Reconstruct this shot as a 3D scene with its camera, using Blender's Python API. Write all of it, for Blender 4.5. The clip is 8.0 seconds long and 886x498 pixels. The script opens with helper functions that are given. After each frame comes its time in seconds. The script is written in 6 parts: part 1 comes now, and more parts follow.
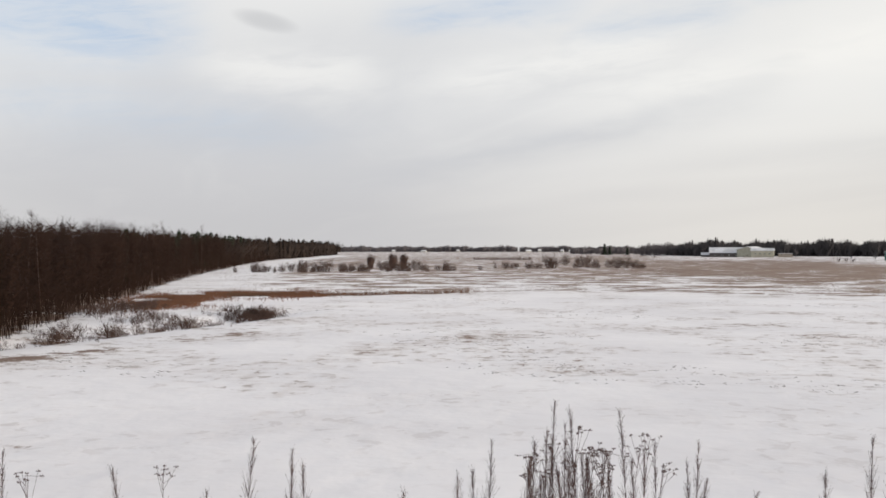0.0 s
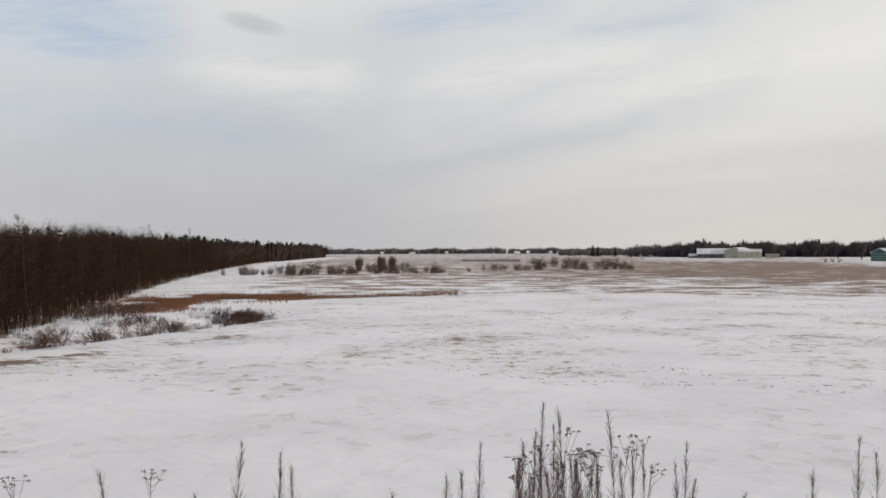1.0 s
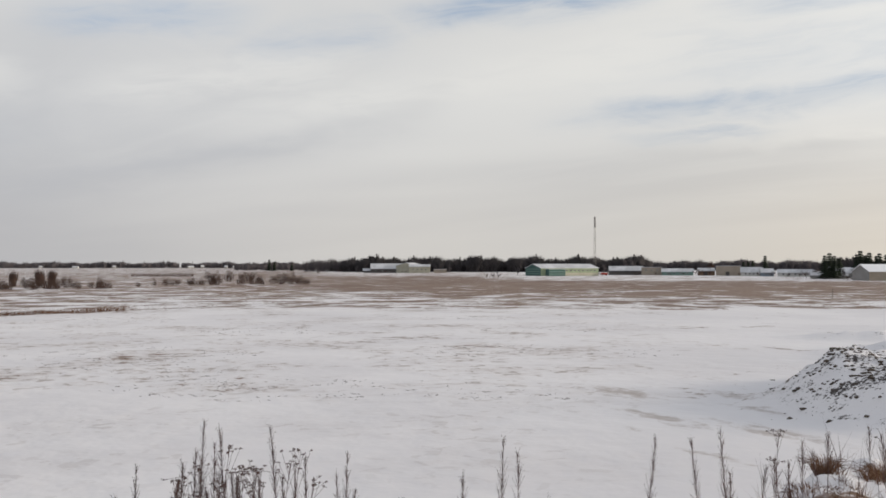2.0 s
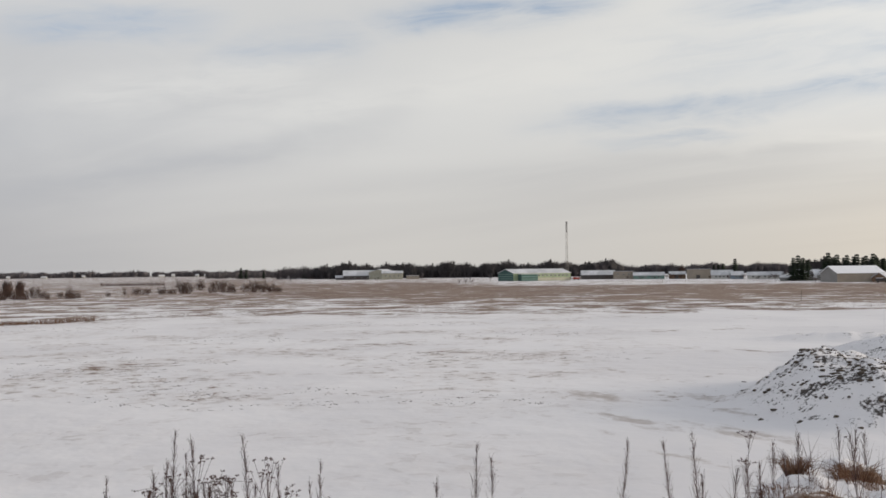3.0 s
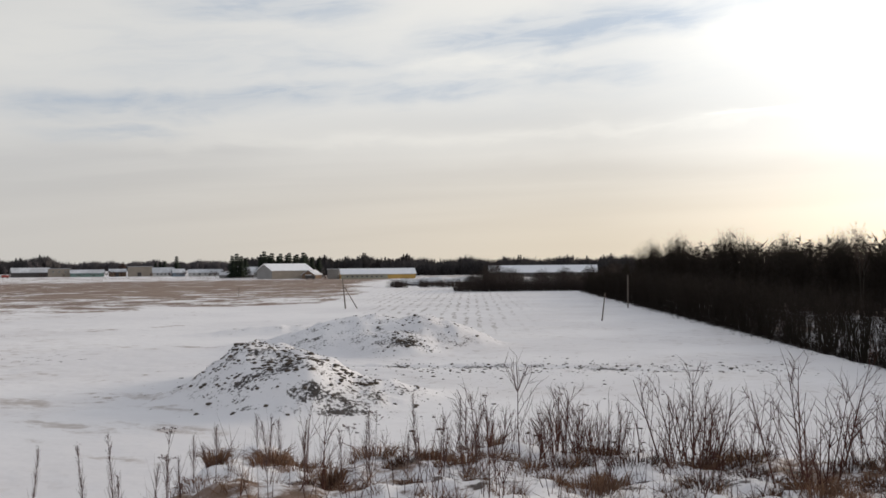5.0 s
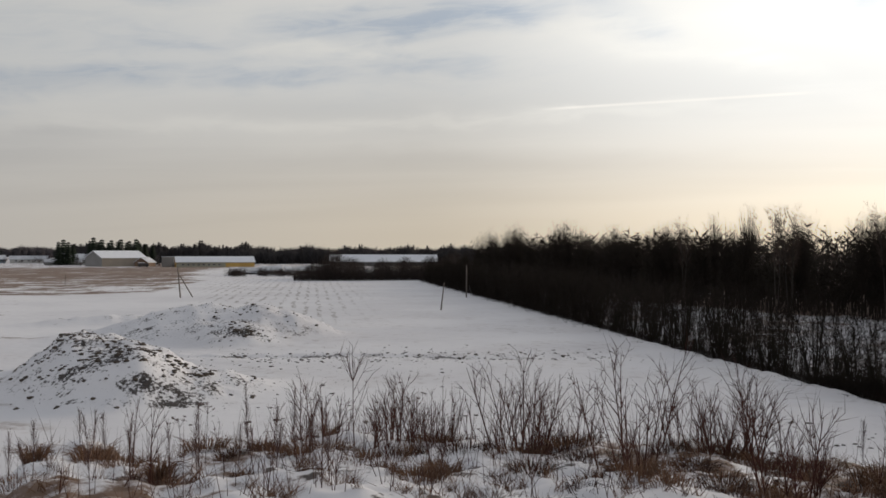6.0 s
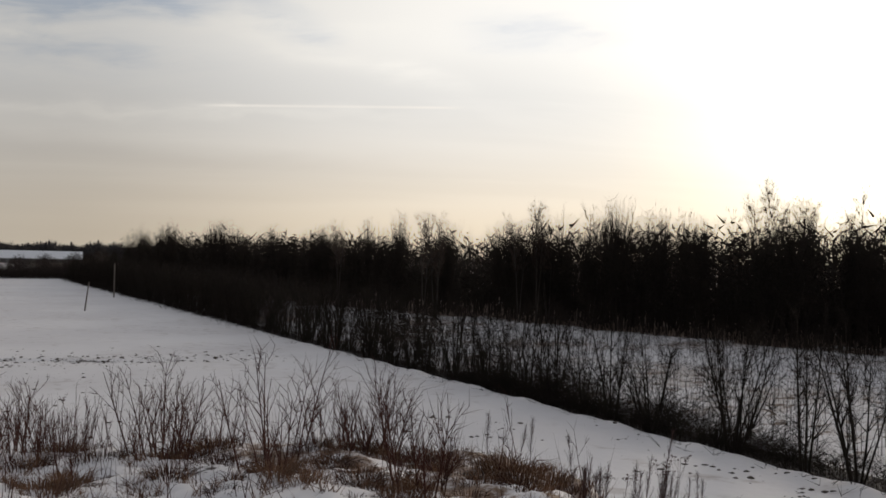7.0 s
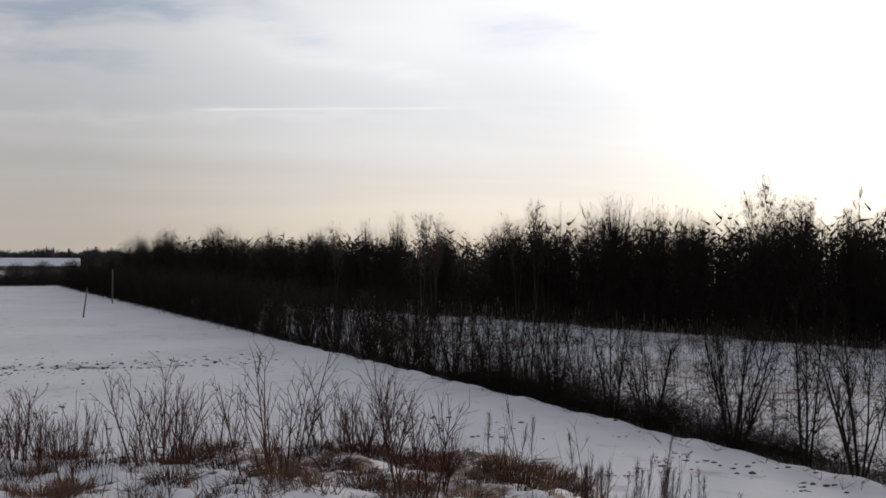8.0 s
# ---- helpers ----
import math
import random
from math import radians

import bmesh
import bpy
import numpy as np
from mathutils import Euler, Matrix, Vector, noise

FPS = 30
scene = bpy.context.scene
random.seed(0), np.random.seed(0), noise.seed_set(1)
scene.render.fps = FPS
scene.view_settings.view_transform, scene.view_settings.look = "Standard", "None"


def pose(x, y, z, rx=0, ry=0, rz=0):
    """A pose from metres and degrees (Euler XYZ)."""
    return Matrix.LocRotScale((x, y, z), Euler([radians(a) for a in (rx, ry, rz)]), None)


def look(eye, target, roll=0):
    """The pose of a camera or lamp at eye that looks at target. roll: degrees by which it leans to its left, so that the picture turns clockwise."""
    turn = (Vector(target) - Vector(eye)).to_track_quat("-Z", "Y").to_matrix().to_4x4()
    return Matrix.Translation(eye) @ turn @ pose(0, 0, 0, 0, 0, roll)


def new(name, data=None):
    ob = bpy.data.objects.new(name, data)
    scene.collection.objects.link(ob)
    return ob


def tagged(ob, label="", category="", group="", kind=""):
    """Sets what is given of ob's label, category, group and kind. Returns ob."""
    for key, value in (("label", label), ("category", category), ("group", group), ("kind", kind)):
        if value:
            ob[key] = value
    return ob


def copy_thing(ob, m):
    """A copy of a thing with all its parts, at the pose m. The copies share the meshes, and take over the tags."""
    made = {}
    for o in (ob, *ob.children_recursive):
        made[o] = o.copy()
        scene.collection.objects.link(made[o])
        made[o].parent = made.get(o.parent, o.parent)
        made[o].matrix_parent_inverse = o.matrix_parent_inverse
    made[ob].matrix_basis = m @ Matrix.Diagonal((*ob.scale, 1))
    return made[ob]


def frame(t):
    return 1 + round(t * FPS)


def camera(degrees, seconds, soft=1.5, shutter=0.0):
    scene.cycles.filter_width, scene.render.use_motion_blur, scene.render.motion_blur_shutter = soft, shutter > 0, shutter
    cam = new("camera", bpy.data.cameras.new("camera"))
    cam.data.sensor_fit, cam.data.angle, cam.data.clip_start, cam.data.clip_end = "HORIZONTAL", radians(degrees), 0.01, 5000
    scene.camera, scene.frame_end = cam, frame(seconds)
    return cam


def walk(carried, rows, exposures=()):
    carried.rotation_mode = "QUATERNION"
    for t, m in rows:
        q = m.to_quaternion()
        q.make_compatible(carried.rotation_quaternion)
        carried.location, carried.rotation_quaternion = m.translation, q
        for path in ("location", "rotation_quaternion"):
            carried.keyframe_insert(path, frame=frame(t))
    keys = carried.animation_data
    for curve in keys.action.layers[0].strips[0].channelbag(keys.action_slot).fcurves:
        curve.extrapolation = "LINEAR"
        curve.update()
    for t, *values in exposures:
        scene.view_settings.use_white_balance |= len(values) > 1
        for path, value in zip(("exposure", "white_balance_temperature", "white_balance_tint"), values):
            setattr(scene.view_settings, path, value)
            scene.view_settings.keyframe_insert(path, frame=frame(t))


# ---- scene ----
cam = camera(49.07, 8.0, soft=1.6)
EYE_Z = 8.0      # the eye, 8 m above the field, 1.6 m above the top of the bank
REACH = 0.35     # the lens swings round the body at arm's length
PATH = [
    (0.0, -0.00, -0.00, -0.00), (0.5, -0.89, -0.17, 0.12), (1.0, -0.68, 0.12, 0.21), (1.2, -1.62, 0.36, 0.15),
    (1.3, -3.42, 0.48, 0.12), (1.4, -7.21, 0.60, 0.09), (1.5, -11.83, 0.72, 0.06), (1.6, -15.52, 0.80, 0.02),
    (1.7, -18.36, 0.88, -0.03), (1.8, -19.30, 0.90, -0.02), (2.0, -19.60, 0.95, -0.01), (2.5, -19.30, 1.05, 0.03),
    (2.8, -19.20, 1.12, 0.05), (2.9, -20.01, 1.21, 0.33), (3.0, -21.21, 1.30, 0.61), (3.1, -23.89, 1.20, 0.60),
    (3.2, -27.62, 1.11, 0.59), (3.3, -32.06, 1.02, 0.57), (3.4, -36.22, 0.92, 0.56), (3.5, -39.67, 0.83, 0.55),
    (3.6, -42.55, 0.87, 0.53), (3.7, -44.20, 0.91, 0.50), (3.8, -44.82, 0.96, 0.47), (4.0, -44.64, 1.04, 0.42),
    (4.5, -44.82, 1.05, 0.38), (4.7, -46.08, 0.97, 0.43), (4.8, -47.64, 0.92, 0.45), (4.9, -50.04, 0.88, 0.47),
    (5.0, -53.29, 0.84, 0.49), (5.1, -56.68, 0.62, 0.52), (5.2, -59.78, 0.40, 0.55), (5.3, -62.00, 0.37, 0.48),
    (5.4, -62.70, 0.34, 0.40), (5.6, -62.90, 0.28, 0.26), (6.2, -62.60, 0.10, -0.19), (6.3, -63.44, 0.07, -0.26),
    (6.4, -65.15, 0.09, -0.22), (6.5, -67.75, 0.12, -0.18), (6.6, -71.41, 0.19, -0.39), (6.7, -75.42, 0.25, -0.61),
    (6.8, -79.42, 0.32, -0.83), (6.9, -81.73, 0.39, -1.05), (7.0, -82.67, 0.46, -1.27), (7.1, -82.38, 0.42, -1.22),
    (7.3, -81.73, 0.34, -1.12), (7.5, -81.39, 0.26, -1.02), (7.9, -81.43, 0.44, -0.45), (8.0, -82.79, 0.49, -0.31)]


def on_arm(yaw):
    a = radians(yaw)
    return -REACH * math.sin(a), REACH * math.cos(a), EYE_Z


walk(cam, [(t, pose(*on_arm(y), 90 + p, r, y)) for t, y, p, r in PATH],
     [(0.0, 0.06, 6560, 10), (0.5, -0.16, 6560, 10), (1.2, -0.13, 6530, 10), (1.7, -0.19, 6530, 10), (2.8, -0.27, 6530, 10), (3.6, -0.30, 6520, 10), (4.7, -0.27, 6500, 10),
      (5.2, -0.41, 6500, 10), (6.3, -0.84, 6550, 10), (6.6, -0.93, 6600, 10), (7.0, -0.96, 6620, 11), (7.5, -0.94, 6460, 11), (8.0, -0.93, 6180, 13)])

# ---- light: a low hazy sun behind thin cloud ----
SUN_AZ, SUN_EL = 109.0, 8.5


def heading(az, el=0.0):
    a, e = radians(az), radians(el)
    return Vector((math.sin(a) * math.cos(e), math.cos(a) * math.cos(e), math.sin(e)))


sun = bpy.data.lights.new("sun", "SUN")
sun.energy, sun.angle, sun.color = 4.4, radians(24), (1.0, 0.86, 0.70)
sun_ob = new("sun", sun)
sun_ob.matrix_world = look(heading(SUN_AZ, SUN_EL) * 300, (0, 0, 0))


class Nodes:
    """Short-hand for building node trees."""

    def __init__(self, tree):
        self.t = tree
        tree.nodes.clear()

    def add(self, kind, **props):
        n = self.t.nodes.new(kind)
        for k, v in props.items():
            setattr(n, k, v)
        return n

    def put(self, socket, value):
        if isinstance(value, bpy.types.NodeSocket):
            self.t.links.new(value, socket)
        elif value is not None:
            socket.default_value = value

    def math(self, op, a, b=None, c=None, clamp=False):
        n = self.add("ShaderNodeMath", operation=op, use_clamp=clamp)
        for s, v in zip(n.inputs, (a, b, c)):
            self.put(s, v)
        return n.outputs[0]

    def vec(self, op, a, b=None, scale=None):
        n = self.add("ShaderNodeVectorMath", operation=op)
        self.put(n.inputs[0], a)
        self.put(n.inputs[1], b)
        if scale is not None:
            self.put(n.inputs["Scale"], scale)
        return n.outputs["Value"] if op == "DOT_PRODUCT" else n.outputs[0]

    def smooth(self, x, lo, hi, out_lo=0.0, out_hi=1.0):
        n = self.add("ShaderNodeMapRange", interpolation_type="SMOOTHSTEP")
        for s, v in zip(n.inputs, (x, lo, hi, out_lo, out_hi)):
            self.put(s, v)
        return n.outputs[0]

    def mix(self, f, a, b, how="MIX"):
        n = self.add("ShaderNodeMix", data_type="RGBA", blend_type=how)
        self.put(n.inputs[0], f)
        for s, v in ((n.inputs[6], a), (n.inputs[7], b)):
            self.put(s, (*v, 1.0) if isinstance(v, tuple) and len(v) == 3 else v)
        return n.outputs[2]

    def noise(self, where, scale, detail=4.0, rough=0.55, warp=0.0):
        n = self.add("ShaderNodeTexNoise")
        self.put(n.inputs["Vector"], where)
        n.inputs["Scale"].default_value = scale
        n.inputs["Detail"].default_value = detail
        n.inputs["Roughness"].default_value = rough
        n.inputs["Distortion"].default_value = warp
        return n.outputs["Fac"]

    def combine(self, x, y, z=0.0):
        n = self.add("ShaderNodeCombineXYZ")
        for s, v in zip(n.inputs, (x, y, z)):
            self.put(s, v)
        return n.outputs[0]


def build_sky():
    world = bpy.data.worlds.new("winter_sky")
    scene.world = world
    world.use_nodes = True
    k = Nodes(world.node_tree)
    way = k.vec("NORMALIZE", k.add("ShaderNodeTexCoord").outputs["Generated"])
    sep = k.add("ShaderNodeSeparateXYZ")
    k.put(sep.inputs[0], way)
    x, y, z = sep.outputs
    up = k.math("MAXIMUM", z, 0.0)
    # cloud deck: the direction carried onto a plane overhead, turned along the wind
    flat = k.math("ADD", up, 0.07)
    u, v = k.math("DIVIDE", x, flat), k.math("DIVIDE", y, flat)
    ca, sa = math.cos(radians(-70)), math.sin(radians(-70))
    along = k.math("ADD", k.math("MULTIPLY", u, ca), k.math("MULTIPLY", v, sa))
    across = k.math("SUBTRACT", k.math("MULTIPLY", v, ca), k.math("MULTIPLY", u, sa))
    broad = k.noise(k.combine(k.math("MULTIPLY", along, 0.10), k.math("MULTIPLY", across, 0.22), 8.7), 1.0, 3, 0.5, 0.3)
    wisps = k.noise(k.combine(k.math("MULTIPLY", along, 0.42), k.math("MULTIPLY", across, 1.3), 1.3), 1.0, 5, 0.55, 0.8)

    def bell(x, mid, width):
        q = k.math("DIVIDE", k.math("SUBTRACT", x, mid), width)
        return k.math("EXPONENT", k.math("MULTIPLY", k.math("MULTIPLY", q, q), -1.0))

    # drawn-out bands of cloud and rents between them: from (heading, height) to (heading, height) in degrees, half width, strength
    az = k.math("DEGREES", k.math("ARCTAN2", x, y))
    el = k.math("DEGREES", k.math("ARCSINE", z))
    curl = k.noise(k.combine(k.math("MULTIPLY", az, 0.16), k.math("MULTIPLY", el, 0.42), 5.3), 1.0, 4, 0.55, 0.4)
    hair = k.noise(k.combine(k.math("MULTIPLY", az, 0.22), k.math("MULTIPLY", k.math("SUBTRACT", el, k.math("MULTIPLY", az, 0.09)), 1.15), 2.2), 1.0, 5, 0.6, 0.5)
    el_w = k.math("ADD", el, k.math("MULTIPLY", k.math("SUBTRACT", curl, 0.5), 2.4))

    def bands(rows):
        total = None
        for a0, e0, a1, e1, w, strong in rows:
            da, de = a1 - a0, e1 - e0
            ln = math.hypot(da, de)
            u = k.math("ADD", k.math("MULTIPLY", k.math("SUBTRACT", az, a0), da / ln ** 2), k.math("MULTIPLY", k.math("SUBTRACT", el_w, e0), de / ln ** 2))
            v = k.math("SUBTRACT", k.math("MULTIPLY", k.math("SUBTRACT", el_w, e0), da / ln), k.math("MULTIPLY", k.math("SUBTRACT", az, a0), de / ln))
            m = k.math("MULTIPLY", bell(v, 0.0, w), k.math("MULTIPLY", k.smooth(u, -0.22, 0.25), k.smooth(u, 1.22, 0.75)))
            m = k.math("MULTIPLY", m, strong)
            total = m if total is None else k.math("MAXIMUM", total, m)
        return total

    near = k.vec("DOT_PRODUCT", way, tuple(heading(SUN_AZ, SUN_EL)))
    toward = k.smooth(near, -0.35, 0.97)
    low = k.smooth(up, 0.20, 0.0)
    sky = k.add("ShaderNodeTexSky", sky_type="NISHITA", sun_disc=False, sun_elevation=radians(SUN_EL),
                sun_rotation=radians(SUN_AZ), air_density=1.0, dust_density=2.0)
    clear = k.mix(0.8, k.vec("SCALE", sky.outputs[0], scale=0.10), (0.45, 0.565, 0.74))
    white = k.mix(toward, (0.745, 0.75, 0.745), (0.95, 0.94, 0.90))
    grey = k.mix(toward, (0.56, 0.572, 0.595), (0.78, 0.78, 0.76))
    deck = k.mix(k.smooth(broad, 0.34, 0.56), grey, white)
    deck = k.mix(k.math("MULTIPLY", k.smooth(wisps, 0.45, 0.75), 0.35), deck, white)
    greys = bands([(-26, 5.2, -4, 7.2, 1.5, 0.8), (-7, 3.6, 13, 7.3, 0.8, 0.8), (13, 7.4, 20, 10.5, 1.2, 0.45), (-26, 9.8, -14, 8.8, 1.0, 0.35), (30, 6.6, 44, 6.2, 0.4, 0.35), (50, 5.4, 80, 5.2, 0.5, 0.30)])
    deck = k.mix(k.math("MULTIPLY", greys, k.smooth(hair, 0.22, 0.62, 0.55, 1.0)), deck, k.mix(toward, (0.525, 0.545, 0.58), (0.66, 0.655, 0.645)))
    blues = bands([(-27, 13.2, -15, 12.4, 2.2, 0.95), (-26, 8.2, -8, 6.6, 1.3, 0.40), (-3, 13.3, 8, 14.2, 1.0, 0.7), (17.5, 14.6, 31, 15.6, 0.85, 1.0), (8, 12.2, 17, 13.6, 1.0, 0.4), (28, 8.7, 48, 9.9, 0.75, 0.75), (32, 11.6, 68, 11.2, 2.0, 0.30), (30, 7.4, 38, 7.6, 0.45, 0.5),
                   (36, 14.4, 50, 15.2, 1.1, 0.6), (47, 9.6, 58, 10.6, 0.7, 0.6), (52, 12.6, 70, 14.2, 1.1, 0.75), (44, 11.9, 52, 11.2, 0.7, 0.45), (57, 11.2, 66, 10.8, 0.8, 0.55), (70, 14.3, 76, 12.6, 0.8, 0.5), (84, 13.2, 93, 12.6, 1.0, 0.5)])
    col = k.mix(k.math("MULTIPLY", blues, k.smooth(hair, 0.30, 0.62, 1.0, 0.5)), deck, clear)
    puffs = bands([(-14, 10.6, -4, 10.0, 1.3, 0.6), (-1, 9.6, 14, 11.6, 1.2, 0.6), (8, 8.8, 34, 12.6, 1.2, 0.65), (51, 11.4, 61, 11.9, 0.35, 0.7), (68, 12.8, 80, 13.2, 0.55, 0.6), (69, 12.7, 83, 10.2, 0.55, 0.6), (36, 6.7, 78, 8.3, 0.45, 0.55)])
    col = k.mix(k.math("MULTIPLY", puffs, k.smooth(hair, 0.25, 0.60, 0.35, 1.0)), col, k.mix(toward, (0.79, 0.79, 0.775), (1.0, 0.985, 0.93)))
    rim = k.mix(k.smooth(near, -0.45, 0.05), (0.475, 0.472, 0.485), (0.66, 0.635, 0.60))
    rim = k.mix(k.smooth(near, 0.05, 0.97), rim, (0.84, 0.70, 0.50))
    col = k.mix(k.math("MULTIPLY", k.math("POWER", low, 1.6), 0.85), col, rim)
    glow = k.math("POWER", k.math("MAXIMUM", near, 0.0), 60.0)
    core = k.math("POWER", k.math("MAXIMUM", near, 0.0), 260.0)
    shine = k.vec("ADD", k.vec("SCALE", (1.0, 0.88, 0.62), scale=k.math("MULTIPLY", glow, 1.7)),
                  k.vec("SCALE", (1.0, 0.93, 0.78), scale=k.math("MULTIPLY", core, 4.0)))
    bright = k.math("ADD", k.math("ADD", k.smooth(near, 0.66, 0.985, 1.04, 1.98), k.smooth(near, 0.25, 0.72, 0.0, 0.13)), k.smooth(near, 0.15, -0.25, 0.0, 0.08))
    col = k.vec("ADD", k.vec("SCALE", col, scale=bright), shine)
    # the open sky higher up is bluer and dimmer than the bright veil near the horizon
    col = k.mix(k.smooth(up, 0.27, 0.60, 0.0, 0.88), col, (0.51, 0.545, 0.615))
    # a vapour trail, and one small dark cloud
    a, b = heading(69.0, 8.35), heading(83.2, 8.75)
    pole_, mid = a.cross(b).normalized(), (a + b).normalized()
    off = k.math("ABSOLUTE", k.vec("DOT_PRODUCT", way, tuple(pole_)))
    reach = k.smooth(k.vec("DOT_PRODUCT", way, tuple(mid)), math.cos(radians(8.0)), math.cos(radians(5.5)))
    trail = k.math("MULTIPLY", k.math("MULTIPLY", k.smooth(off, 0.0022, 0.0), reach), k.smooth(wisps, 0.25, 0.6, 0.35, 1.0))
    col = k.mix(k.math("MULTIPLY", trail, 0.6), col, (1.9, 1.8, 1.65))
    c = heading(-10.3, 13.0)
    e1 = (heading(-8.5, 12.65) - heading(-12.1, 13.35)).normalized()
    e2 = c.cross(e1).normalized()
    du, dv = k.math("MULTIPLY", k.vec("DOT_PRODUCT", way, tuple(e1)), 28.0), k.math("MULTIPLY", k.vec("DOT_PRODUCT", way, tuple(e2)), 95.0)
    du = k.math("SUBTRACT", du, c.dot(e1) * 28.0)
    rr = k.math("ADD", k.math("MULTIPLY", du, du), k.math("MULTIPLY", dv, dv))
    puff = k.math("MULTIPLY", k.smooth(k.math("ADD", rr, k.math("MULTIPLY", wisps, 0.8)), 1.5, 0.3), k.smooth(k.vec("DOT_PRODUCT", way, tuple(c)), 0.9, 0.95))
    col = k.mix(k.math("MULTIPLY", puff, 0.55), col, (0.50, 0.51, 0.53))
    bg = k.add("ShaderNodeBackground")
    k.put(bg.inputs[0], col)
    bg.inputs[1].default_value = 1.0
    k.put(k.add("ShaderNodeOutputWorld").inputs[0], bg.outputs[0])


build_sky()


# ---- materials ----
def material(name, base, rough=0.8, metal=0.0, second=None, grain=6.0, stain=0.6, bump=0.15, spread=0.25, space="Object", gloss=0.5):
    """A surface with fine grain and broad staining between two colours."""
    m = bpy.data.materials.new(name)
    m.use_nodes = True
    k = Nodes(m.node_tree)
    out, sh = k.add("ShaderNodeOutputMaterial"), k.add("ShaderNodeBsdfPrincipled")
    k.put(out.inputs[0], sh.outputs[0])
    where = k.add("ShaderNodeTexCoord").outputs[space]
    fine, wide = k.noise(where, grain, 5, 0.6), k.noise(where, stain, 3, 0.5)
    other = second or tuple(c * 0.6 for c in base)
    f = k.math("ADD", k.math("MULTIPLY", k.smooth(fine, 0.3, 0.7), 0.5), k.math("MULTIPLY", k.smooth(wide, 0.35, 0.65), 0.5))
    col = k.mix(f, tuple(base), tuple(other))
    if spread:
        rnd = k.add("ShaderNodeObjectInfo").outputs["Random"]
        hsv = k.add("ShaderNodeHueSaturation")
        k.put(hsv.inputs["Color"], col)
        k.put(hsv.inputs["Value"], k.math("ADD", k.math("MULTIPLY", rnd, spread), 1.0 - spread / 2))
        col = hsv.outputs[0]
    k.put(sh.inputs["Base Color"], col)
    sh.inputs["Roughness"].default_value, sh.inputs["Metallic"].default_value = rough, metal
    sh.inputs["Specular IOR Level"].default_value = gloss
    if bump:
        b = k.add("ShaderNodeBump")
        b.inputs["Strength"].default_value, b.inputs["Distance"].default_value = bump, 0.05
        k.put(b.inputs["Height"], fine)
        k.put(sh.inputs["Normal"], b.outputs[0])
    return m


